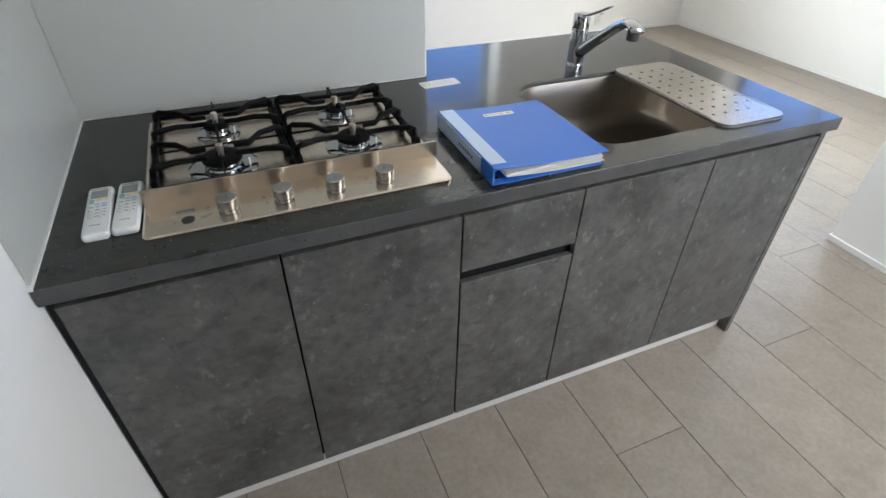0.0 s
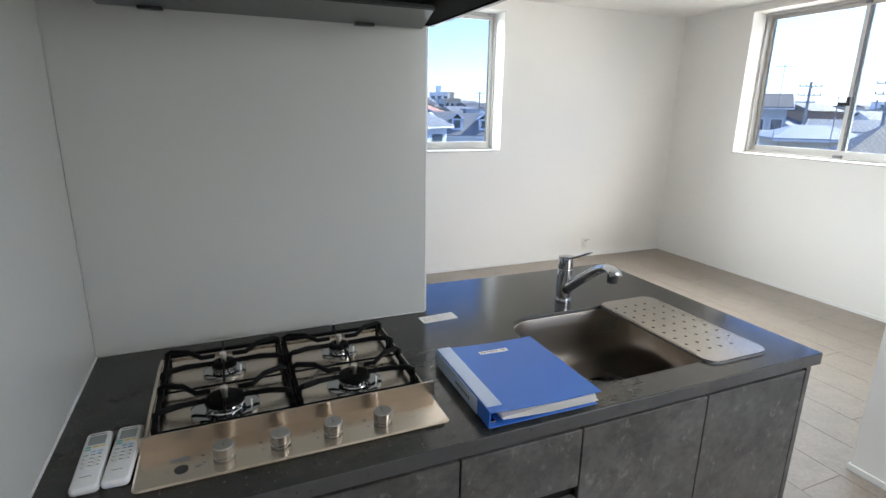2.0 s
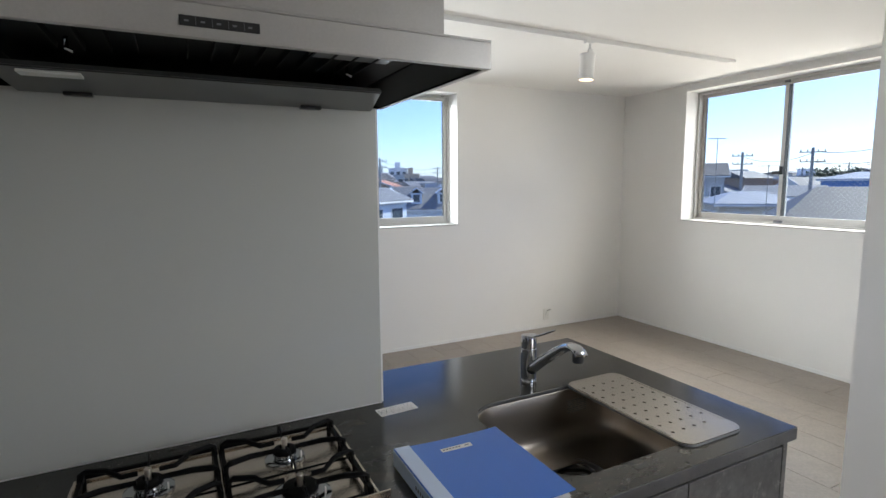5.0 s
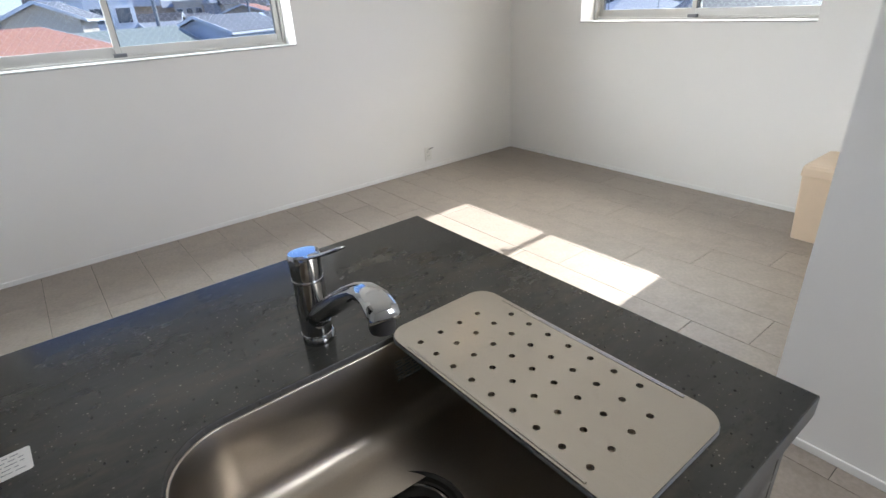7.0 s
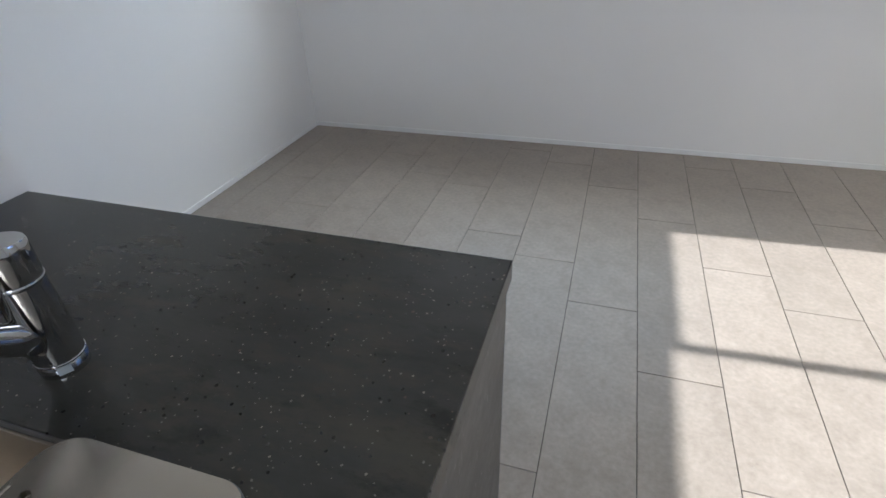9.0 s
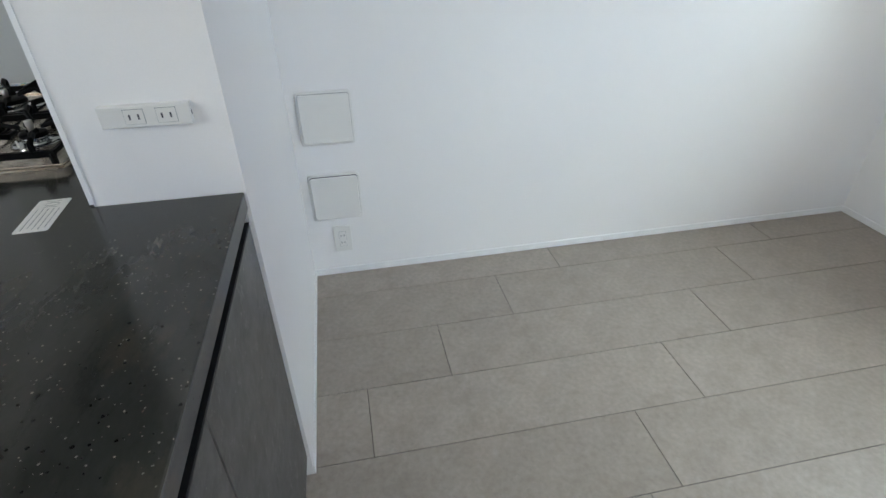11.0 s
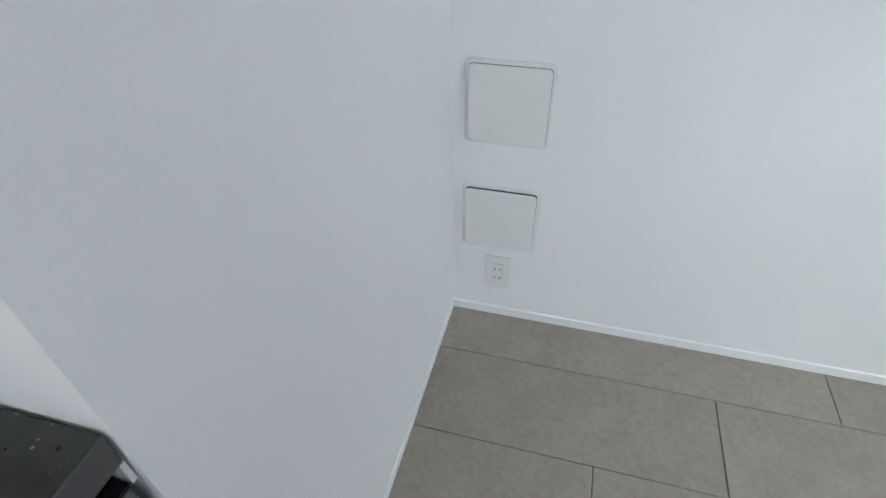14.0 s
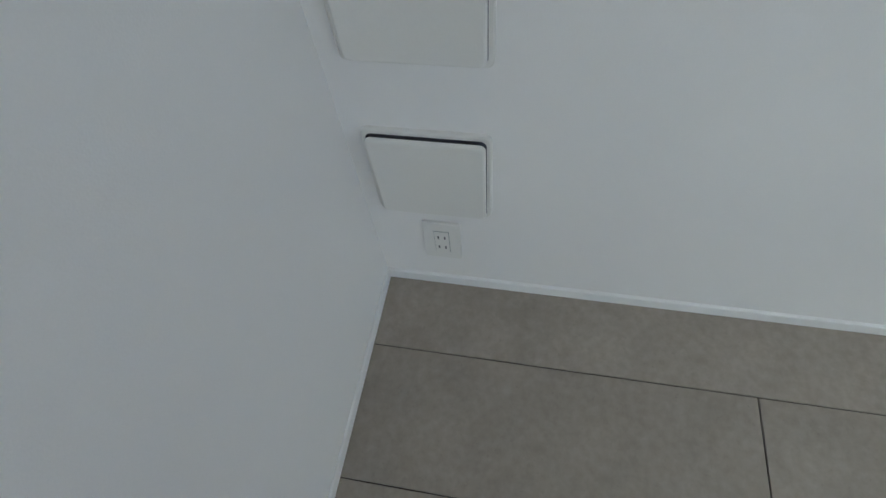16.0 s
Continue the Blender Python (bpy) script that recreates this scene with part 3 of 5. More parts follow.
loft(bm, [[(x, y, H + 0.0003) for x, y in li], [(x, y, H + 0.0003) for x, y in lo], [(x, y, H + 0.005) for x, y in lo], [(x, y, H + 0.005) for x, y in li]])
put("edge_band", bm, GREYINK, board)
hold(board)

# single-lever tap
FX, FY = 1.440, 0.612
faucet = base("kitchen_faucet", (FX, FY, H), "chrome single-lever kitchen tap on the worktop", "tap")
lathe("base_ring", [(0.0262, H), (0.0265, H + 0.002), (0.0265, H + 0.0145), (0.0258, H + 0.0155), (0.0258, H + 0.0162), (0.0268, H + 0.0168), (0.0268, H + 0.0182), (0.0258, H + 0.019), (0.0256, H + 0.030)], (FX, FY, 0), CHROME, faucet, 48)
lean = Matrix.Translation((FX, FY, H + 0.03))
lathe("column", [(0.0262, 0.0), (0.0260, 0.040), (0.0254, 0.078), (0.0252, 0.0885)], (0, 0, 0), CHROME, faucet, 36, lean)
lathe("joint", [(0.0258, 0.0890), (0.0264, 0.0905), (0.0264, 0.0925), (0.0258, 0.0940)], (0, 0, 0), CHROME, faucet, 36, lean)
# the cap's flat top leans forward and runs out into a thin lever
bm = bmesh.new()
loops = []
for rr, hh, slant in ((0.0250, 0.0945, 0.0), (0.0256, 0.098, 0.0), (0.0260, 0.128, 0.0), (0.0260, 0.136, 0.12), (0.0248, 0.1385, 0.12), (0.0150, 0.1390, 0.12)):
    loops.append([lean @ Vector((rr * math.cos(a), rr * math.sin(a), hh - slant * rr * math.sin(a))) for a in [2 * math.pi * k / 40 for k in range(40)]])
rings = loft(bm, loops)
bm.faces.new(rings[0]), bm.faces.new(rings[-1])
cap = put("cap", bm, CHROME, faucet, smooth=True)
cap.data.set_sharp_from_angle(angle=radians(40))
bm = bmesh.new()
loops = []
for along, half, thick, up in ((0.000, 0.0225, 0.0070, 0.1350), (0.018, 0.0205, 0.0080, 0.1362), (0.034, 0.0155, 0.0082, 0.1405), (0.055, 0.0125, 0.0078, 0.1495),
                               (0.078, 0.0110, 0.0074, 0.1605), (0.100, 0.0104, 0.0068, 0.1720), (0.1105, 0.0094, 0.0056, 0.1775), (0.113, 0.0066, 0.0030, 0.1790)):
    side = 0.12 * along
    loops.append([Vector((FX + side + half * math.cos(a), FY - along, H + 0.03 + up + thick * 0.5 * math.sin(a))) for a in [2 * math.pi * k / 16 for k in range(16)]])
rings = loft(bm, loops)
bm.faces.new(rings[0]), bm.faces.new(rings[-1])
put("lever", bm, CHROME, faucet, smooth=True)
bm = bmesh.new()
curve_pts = [(FX, FY - 0.004, 0.896), (FX + 0.001, FY - 0.035, 0.919), (FX + 0.001, FY - 0.072, 0.948), (FX, FY - 0.112, 0.977), (FX - 0.003, FY - 0.152, 1.004),
             (FX - 0.006, FY - 0.187, 1.026), (FX - 0.009, FY - 0.217, 1.039), (FX - 0.012, FY - 0.243, 1.042), (FX - 0.015, FY - 0.262, 1.037), (FX - 0.018, FY - 0.275, 1.028)]
add_sweep(bm, curve_pts, [0.0205, 0.0182, 0.0170, 0.0163, 0.0155, (0.0165, 0.0138), (0.0185, 0.0125), (0.0202, 0.0118), (0.0212, 0.0108), (0.0208, 0.0080)], 24)
put("spout", bm, CHROME, faucet, smooth=True)
lathe("aerator", [(0.0170, 0.022), (0.0175, 0.0), (0.0165, -0.004), (0.006, -0.001)], (FX - 0.013, FY - 0.256, 1.008), RUBBER, faucet, 28)
bm = bmesh.new()
add_box(bm, -0.007, 0.007, -0.0009, 0.0009, -0.005, 0.005)
mark = put("mark", bm, LCD_SHADE, faucet)
mark.matrix_world = pose(FX + 0.022, FY - 0.0152, H + 0.011, 0, 0, 55)
hold(faucet)
mark.matrix_parent_inverse = Matrix.Translation(-faucet.location)

# ---------------------------------------------------------------- cooktop
cook = base("gas_cooktop", (0.467, 0.33, H), "champagne steel four-burner gas cooktop with black grates", "cooktop")
cx0, cx1, cy0, cy1 = 0.165, 0.770, 0.070, 0.592
bm = bmesh.new()
lo = round_rect(cx0, cx1, cy0, cy1, 0.014, 4)
li = round_rect(cx0 + 0.004, cx1 - 0.004, cy0 + 0.004, cy1 - 0.004, 0.011, 4)
rings = loft(bm, [[(x, y, H + 0.0004) for x, y in lo], [(x, y, H + 0.006) for x, y in lo], [(x, y, H + 0.0085) for x, y in li]])
bm.faces.new(rings[-1])
put("top_plate", bm, CHAMP, cook)
bm = bmesh.new()
# raised lip between the controls and the burners
x0, x1 = cx0 + 0.001, cx1 + 0.004
prof = [(0.1815, H + 0.0085), (0.1835, H + 0.0425), (0.1865, H + 0.0425), (0.1885, H + 0.0085)]
va = [bm.verts.new((x0, y, z)) for y, z in prof]
vb = [bm.verts.new((x1, y, z)) for y, z in prof]
for i in range(4):
    bm.faces.new((va[i], va[(i + 1) % 4], vb[(i + 1) % 4], vb[i]))
bm.faces.new(va), bm.faces.new(vb)
put("lip", bm, CHAMP, cook)
# pan edges round the burners
bm = bmesh.new()
add_box(bm, cx0 + 0.004, cx0 + 0.010, 0.212, cy1 - 0.004, H + 0.008, H + 0.014, 0.001, 1)
add_box(bm, cx1 - 0.010, cx1 - 0.004, 0.212, cy1 - 0.004, H + 0.008, H + 0.014, 0.001, 1)
add_box(bm, cx0 + 0.011, cx1 - 0.011, cy1 - 0.010, cy1 - 0.004, H + 0.008, H + 0.013, 0.001, 1)
put("pan_edge", bm, CHAMP, cook)
for kx in (0.316, 0.421, 0.526, 0.632):
    lathe("knob_ring", [(0.0180, 0.0), (0.0180, 0.0012), (0.0168, 0.0020), (0.0168, 0.0062)], (kx, 0.124, H + 0.0085), CHROME, cook, 32)
    bm = bmesh.new()
    add_lathe(bm, [(0.0175, 0.0055), (0.0196, 0.0063), (0.0196, 0.0225), (0.0180, 0.0245), (0.0100, 0.0242), (0.0020, 0.0240)], (kx, 0.124, H + 0.0085), 40)
    add_box(bm, kx - 0.0010, kx + 0.0010, 0.124, 0.142, H + 0.0330, H + 0.0342)
    knob = put("knob", bm, KNOB, cook, smooth=True)
    knob.data.set_sharp_from_angle(angle=radians(30))
    bm = bmesh.new()
    add_box(bm, kx - 0.040, kx - 0.034, 0.137, 0.141, H + 0.0086, H + 0.0090)
    add_box(bm, kx - 0.036, kx - 0.032, 0.114, 0.116, H + 0.0086, H + 0.0090)
    bits(put("scale_mark", bm, INK, cook))
bm = bmesh.new()
add_lathe(bm, [(0.012, 0), (0.012, 0.0012), (0.010, 0.0016)], (0.243, 0.108, H + 0.0085), 24)
put("battery_cap", bm, BLACK, cook)
bm = bmesh.new()
add_box(bm, 0.222, 0.256, 0.137, 0.145, H + 0.0086, H + 0.0090)
add_box(bm, 0.226, 0.258, 0.131, 0.1325, H + 0.0086, H + 0.0090)
add_box(bm, 0.266, 0.280, 0.109, 0.1105, H + 0.0086, H + 0.0090)
add_box(bm, 0.266, 0.276, 0.105, 0.1065, H + 0.0086, H + 0.0090)
add_box(bm, 0.218, 0.222, 0.105, 0.109, H + 0.0086, H + 0.0090)
for i in range(2):
    add_box(bm, 0.690 + i * 0.008, 0.693 + i * 0.008, 0.112, 0.115, H + 0.0086, H + 0.0090)
bits(put("printing", bm, GREYINK, cook))
Z0 = H + 0.0087
for ux, uy, s in ((0.322, 0.478, 0.86), (0.612, 0.478, 0.80), (0.322, 0.300, 1.22), (0.612, 0.300, 1.12)):
    lathe("drip_ring", [(0.059 * s, Z0), (0.059 * s, Z0 + 0.004), (0.053 * s, Z0 + 0.006), (0.032 * s, Z0 + 0.004), (0.029 * s, Z0 + 0.010), (0.026 * s, Z0 + 0.010)], (ux, uy, 0), CHROME, cook)
    bm = bmesh.new()
    add_lathe(bm, [(0.030 * s, Z0 + 0.004), (0.032 * s, Z0 + 0.010), (0.030 * s, Z0 + 0.012), (0.030 * s, Z0 + 0.014), (0.033 * s, Z0 + 0.015), (0.033 * s, Z0 + 0.018)], (ux, uy, 0), 40)
    for i in range(20):
        a = 2 * math.pi * i / 20
        c, q = math.cos(a), math.sin(a)
        add_box(bm, ux + 0.0325 * s * c - 0.0016, ux + 0.0325 * s * c + 0.0016, uy + 0.0325 * s * q - 0.0016, uy + 0.0325 * s * q + 0.0016, Z0 + 0.012, Z0 + 0.0175)
    put("burner_body", bm, CHROME, cook)
    lathe("burner_cap", [(0.0345 * s, Z0 + 0.0185), (0.0350 * s, Z0 + 0.022), (0.032 * s, Z0 + 0.027), (0.022 * s, Z0 + 0.030), (0.012, Z0 + 0.030), (0.010, Z0 + 0.026)], (ux, uy, 0), IRON, cook)
    lathe("sensor", [(0.0065, Z0 + 0.024), (0.0065, Z0 + 0.040), (0.0078, Z0 + 0.0405), (0.0078, Z0 + 0.050), (0.0070, Z0 + 0.052), (0.003, Z0 + 0.0525)], (ux, uy, 0), STEEL, cook, 20)
    bm = bmesh.new()
    add_sweep(bm, [(ux + 0.044 * s, uy - 0.02, Z0 + 0.002), (ux + 0.044 * s, uy - 0.02, Z0 + 0.020)], 0.0020, 8)
    put("igniter", bm, PLASTIC, cook)
hold(cook)


def grate(ob_name, xa, xb, ux):
    """A cast-iron pan support over a front and a back burner."""
    thing = base(ob_name, ((xa + xb) / 2, 0.39, H + 0.008), "black enamelled cast-iron pan support on the cooktop", "pan support", "pan supports on the cooktop")
    zr, zt, r = H + 0.030, H + 0.056, 0.0050
    for x in (xa, xb):
        bm = bmesh.new()
        add_sweep(bm, [(x, 0.225, zr), (x, 0.572, zr)], (0.0064, 0.0095), 4, square=True)
        put("rail", bm, IRON, thing)
        for y in (0.232, 0.335, 0.455, 0.565):
            bm = bmesh.new()
            if y < 0.24:
                add_box(bm, x - 0.0065, x + 0.0065, y - 0.012, y + 0.022, H + 0.009, zr + 0.006, 0.002, 1)
            else:
                add_sweep(bm, [(x, y, H + 0.009), (x, y, zr)], 0.0065, 6)
            put("foot", bm, IRON, thing)
    bm = bmesh.new()
    add_sweep(bm, [(xa, 0.566, zr), (xb, 0.566, zr)], (0.0048, 0.006), 4, square=True)
    put("rail", bm, IRON, thing)
    for uy, s in ((0.478, 0.8), (0.300, 1.1)):
        for x, sg in ((xa, 1), (xb, -1)):
            for dy in (-0.048, 0.048):
                reach = abs(ux - x) - 0.026 * s
                bm = bmesh.new()
                y0, y1 = uy + dy * 1.15, uy + dy * 0.42
                pts = [(x, y0, zr - 0.002), (x + sg * 0.002, y0, zt - 0.004), (x + sg * 0.010, y0, zt), (x + sg * reach * 0.45, y0 * 0.6 + y1 * 0.4, zt - 0.001),
                       (x + sg * reach * 0.72, y1, zt - 0.012), (x + sg * reach, y1, zt - 0.012)]
                add_sweep(bm, pts, [(0.0062, 0.0072), (0.0060, 0.0070), (0.0056, 0.0070), (0.0052, 0.0068), (0.0048, 0.0064), (0.0042, 0.0058)], 6)
                put("finger", bm, IRON, thing)
    for uy, dy, s in ((0.478, 1, 0.8), (0.300, -1, 1.1), (0.478, -1, 0.8), (0.300, 1, 1.1)):
        bm = bmesh.new()
        far = 0.566 if dy > 0 and uy > 0.4 else (0.228 if dy < 0 and uy < 0.4 else 0.389)
        near = uy + dy * 0.026 * s
        add_sweep(bm, [(ux, far, zr), (ux, far, zt - 0.010), (ux, far * 0.7 + near * 0.3, zt + 0.002), (ux, near, zt - 0.010)], (0.0022, 0.0055), 6)
        put("finger", bm, IRON, thing)
    for y in (0.228, 0.389):
        bm = bmesh.new()
        add_sweep(bm, [(xa, y, zr - 0.010), (xb, y, zr - 0.010)], (0.0022, 0.0028), 6)
        put("cross_bar", bm, IRON, thing)
    return hold(thing)


grate("pan_support", 0.190, 0.459, 0.322)
grate("pan_support", 0.475, 0.744, 0.612)

# ---------------------------------------------------------------- range hood
hood = base("range_hood", (0.5, 0.4, 1.737), "silver grey range hood with black underside over the cooktop", "range hood")
hx0, hx1, hy0, hy1, hz0, hz1 = 0.012, 0.963, 0.100, 0.694, 1.737, 1.786
bm = bmesh.new()
add_box(bm, hx0, hx1, hy0, hy0 + 0.012, hz0, hz1, 0.001, 1)
add_box(bm, hx0, hx0 + 0.012, hy0 + 0.012, hy1, hz0, hz1)
add_box(bm, hx1 - 0.012, hx1, hy0 + 0.012, hy1, hz0, hz1)
add_box(bm, hx0 + 0.012, hx1 - 0.012, hy1 - 0.010, hy1, hz0, hz1)
add_box(bm, hx0, hx1, hy0, hy1, hz1 + 0.0005, hz1 + 0.004)
put("skirt", bm, HOOD, hood)
box("duct_cover", 0.150, 0.865, hy0 + 0.004, hy1, hz1 + 0.005, CZ - 0.001, HOOD, hood, 0.001, 1)
bm = bmesh.new()
add_box(bm, hx0 + 0.0125, hx1 - 0.0125, hy0 + 0.0125, hy1 - 0.0105, hz1 - 0.006, hz1 - 0.0005)
put("inside", bm, HOODIN, hood)
bm = bmesh.new()
add_box(bm, hx0 + 0.0121, hx0 + 0.0135, hy0 + 0.0135, hy1 - 0.0115, hz0 + 0.001, hz1 - 0.0065)
add_box(bm, hx1 - 0.0135, hx1 - 0.0121, hy0 + 0.0135, hy1 - 0.0115, hz0 + 0.001, hz1 - 0.0065)
add_box(bm, hx0 + 0.0136, hx1 - 0.0136, hy0 + 0.0121, hy0 + 0.0135, hz0 + 0.001, hz1 - 0.0065)
add_box(bm, hx0 + 0.0136, hx1 - 0.0136, hy1 - 0.0115, hy1 - 0.0101, hz0 + 0.001, hz1 - 0.0065)
put("lining", bm, HOODIN, hood)
# black inner slope along the right and left flanks, and the filter slats
for xa, xb in ((hx0 + 0.014, 0.135), (hx1 - 0.014, 0.885)):
    bm = bmesh.new()
    vs = [bm.verts.new(v) for v in ((xa, hy0 + 0.013, hz0 + 0.004), (xb, hy0 + 0.08, hz1 - 0.008), (xb, hy1 - 0.012, hz1 - 0.008), (xa, hy1 - 0.012, hz0 + 0.004))]
    vt = [bm.verts.new(v.co + Vector((0, 0, 0.0025))) for v in vs]
    bm.faces.new(vs), bm.faces.new(vt)
    for i in range(4):
        bm.faces.new((vs[i], vs[(i + 1) % 4], vt[(i + 1) % 4], vt[i]))
    put("inner_slope", bm, HOODIN, hood)
bm = bmesh.new()
for i in range(14):
    x = 0.24 + i * 0.042
    add_box(bm, x, x + 0.004, 0.20, 0.40, hz1 - 0.020, hz1 - 0.0065)
bits(put("filter_slats", bm, HOODIN, hood))
bm = bmesh.new()
vs = [bm.verts.new(v) for v in ((0.125, 0.430, hz0 - 0.001), (0.865, 0.430, hz0 - 0.001), (0.925, 0.672, hz0 - 0.010), (0.125, 0.672, hz0 - 0.010))]
vt = [bm.verts.new(v.co + Vector((0, 0, 0.012))) for v in vs]
bm.faces.new(vs), bm.faces.new(vt)
for i in range(4):
    bm.faces.new((vs[i], vs[(i + 1) % 4], vt[(i + 1) % 4], vt[i]))
bmesh.ops.bevel(bm, geom=list(bm.edges), offset=0.003, segments=2, affect="EDGES")
put("baffle", bm, BAFFLE, hood)
for lx in (0.21, 0.72):
    bm = bmesh.new()
    add_box(bm, lx, lx + 0.055, 0.640, 0.662, hz0 - 0.017, hz0 - 0.008, 0.003)
    add_box(bm, lx + 0.018, lx + 0.037, 0.636, 0.641, hz0 - 0.016, hz0 - 0.011, 0.001, 1)
    put("latch", bm, BLACK, hood)
for lx in (0.262, 0.76):
    bm = bmesh.new()
    add_sweep(bm, [(lx, 0.36, hz1 - 0.006), (lx, 0.36, hz1 - 0.026), (lx + 0.010, 0.36, hz1 - 0.030)], 0.004, 8)
    put("hook", bm, CHROME, hood)
box("lamp_cover", 0.17, 0.27, 0.445, 0.485, hz0 - 0.0075, hz0 - 0.002, PLASTIC, hood, 0.001, 1)
box("lamp_cover", 0.66, 0.82, 0.20, 0.28, hz1 - 0.018, hz1 - 0.0065, BAFFLE, hood, 0.002, 1)
bm = bmesh.new()
add_box(bm, 0.434, 0.545, hy0 - 0.0015, hy0 + 0.002, 1.752, 1.767, 0.0008, 1)
put("switch_strip", bm, BLACK, hood)
bm = bmesh.new()
for i in range(5):
    add_box(bm, 0.4405 + i * 0.0218, 0.4465 + i * 0.0218, hy0 - 0.0020, hy0 - 0.0014, 1.758, 1.7605)
    if i:
        add_box(bm, 0.4335 + i * 0.0222, 0.4340 + i * 0.0222, hy0 - 0.0020, hy0 - 0.0014, 1.753, 1.766)
bits(put("switch_marks", bm, GREYINK, hood))
hold(hood)

# ---------------------------------------------------------------- loose things on the worktop
binder = base("ring_binder", (0, 0, 0), "blue plastic ring binder full of papers lying on the worktop", "binder")
W, L, T = 0.282, 0.318, 0.040
bm = bmesh.new()
add_box(bm, 0.004, W, 0, L, 0.0005, 0.0030, 0.001, 1)
# the top cover slopes and bows a little from the spine to the opening side
nx = 10
vt = []
for i in range(nx + 1):
    u = i / nx
    z = T - 0.006 * u - 0.004 * math.sin(u * math.pi)
    vt.append([bm.verts.new((0.004 + (W + 0.006 - 0.004) * u, y, z + dz)) for y, dz in ((0, 0), (L, 0), (L, -0.0022), (0, -0.0022))])
for a, b in zip(vt, vt[1:]):
    for i in range(4):
        bm.faces.new((a[i], a[(i + 1) % 4], b[(i + 1) % 4], b[i]))
bm.faces.new(vt[0]), bm.faces.new(vt[-1])
put("cover", bm, BLUE, binder)
bm = bmesh.new()
add_box(bm, 0.0, 0.0035, 0, L, 0.0006, T + 0.001, 0.0015, 2)
put("spine", bm, BLUE, binder)
bm = bmesh.new()
add_box(bm, -0.0020, 0.0002, 0.060, L - 0.004, 0.002, T - 0.001)
vt = [bm.verts.new(v) for v in ((0.003, 0.02, T + 0.0016), (0.040, 0.02, T + 0.0006), (0.040, L - 0.001, T + 0.0006), (0.003, L - 0.001, T + 0.0016))]
vb = [bm.verts.new(v.co - Vector((0, 0, 0.0012))) for v in vt]
bm.faces.new(vt), bm.faces.new(vb)
for i in range(4):
    bm.faces.new((vt[i], vt[(i + 1) % 4], vb[(i + 1) % 4], vb[i]))
put("spine_label", bm, PALEBLUE, binder)
random.seed(4)
bm = bmesh.new()
z = 0.0040
while z < T - 0.012:
    e = random.uniform(-0.008, 0.011)
    th = random.choice((0.0009, 0.0012, 0.0018, 0.0030))
    x1 = W - 0.016 + 0.018 * (1 - z / T) + e * 0.6
    y0, y1 = 0.004 + random.uniform(-0.004, 0.006), L + 0.001 + random.uniform(-0.009, 0.006)
    sag, curl = random.uniform(0.0, 0.0022), random.uniform(-0.001, 0.002)
    rows_ = []
    for i in range(7):
        u = i / 6
        x, h = 0.034 + (x1 - 0.034) * u, 0.0175 + (z - 0.0175) * min(1.0, 0.30 + 1.6 * u) - sag * math.sin(u * math.pi) * min(1.0, z / 0.012) + curl * u * u * z / T
        rows_.append([bm.verts.new(v) for v in ((x, y0, h), (x, y1, h), (x, y1, h + 0.0006), (x, y0, h + 0.0006))])
    for a, b in zip(rows_, rows_[1:]):
        for i in range(4):
            bm.faces.new((a[i], a[(i + 1) % 4], b[(i + 1) % 4], b[i]))
    bm.faces.new(rows_[0]), bm.faces.new(rows_[-1])
    z += th
bits(put("papers", bm, PAPER, binder))
for y in (0.045, 0.16, 0.275):
    bm = bmesh.new()
    add_sweep(bm, [(0.012 + 0.014 + 0.013 * math.cos(a), y, 0.019 + 0.013 * math.sin(a)) for a in [2 * math.pi * i / 16 for i in range(17)]], 0.0016, 6)
    put("ring", bm, CHROME, binder)
box("ring_mechanism", 0.006, 0.024, 0.012, L - 0.012, 0.004, 0.008, CHROME, binder, 0.001, 1)
bm = bmesh.new()
add_box(bm, 0.104, 0.186, 0.260, 0.275, T - 0.0078, T - 0.0055)
put("title_strip", bm, PAPER, binder)
bm = bmesh.new()
for i in range(6):
    add_box(bm, 0.108 + i * 0.0085, 0.1135 + i * 0.0085, 0.2660, 0.2695, T - 0.0056, T - 0.0052)
for i in range(7):
    add_box(bm, -0.0024, -0.0018, 0.100 + i * 0.012, 0.106 + i * 0.012, 0.015, 0.023)
bits(put("title_writing", bm, INK, binder))
txt = bpy.data.curves.new("number", "FONT")
txt.body, txt.size, txt.align_x = "404", 0.0085, "LEFT"
txt.extrude = 0.0002
num = new("number", txt)
num.data.materials.append(INK)
num.parent = binder
num.location = (0.1655, 0.2640, T - 0.0052)
binder.matrix_world = pose(0.836, 0.022, H, 0, 0, -1.0)


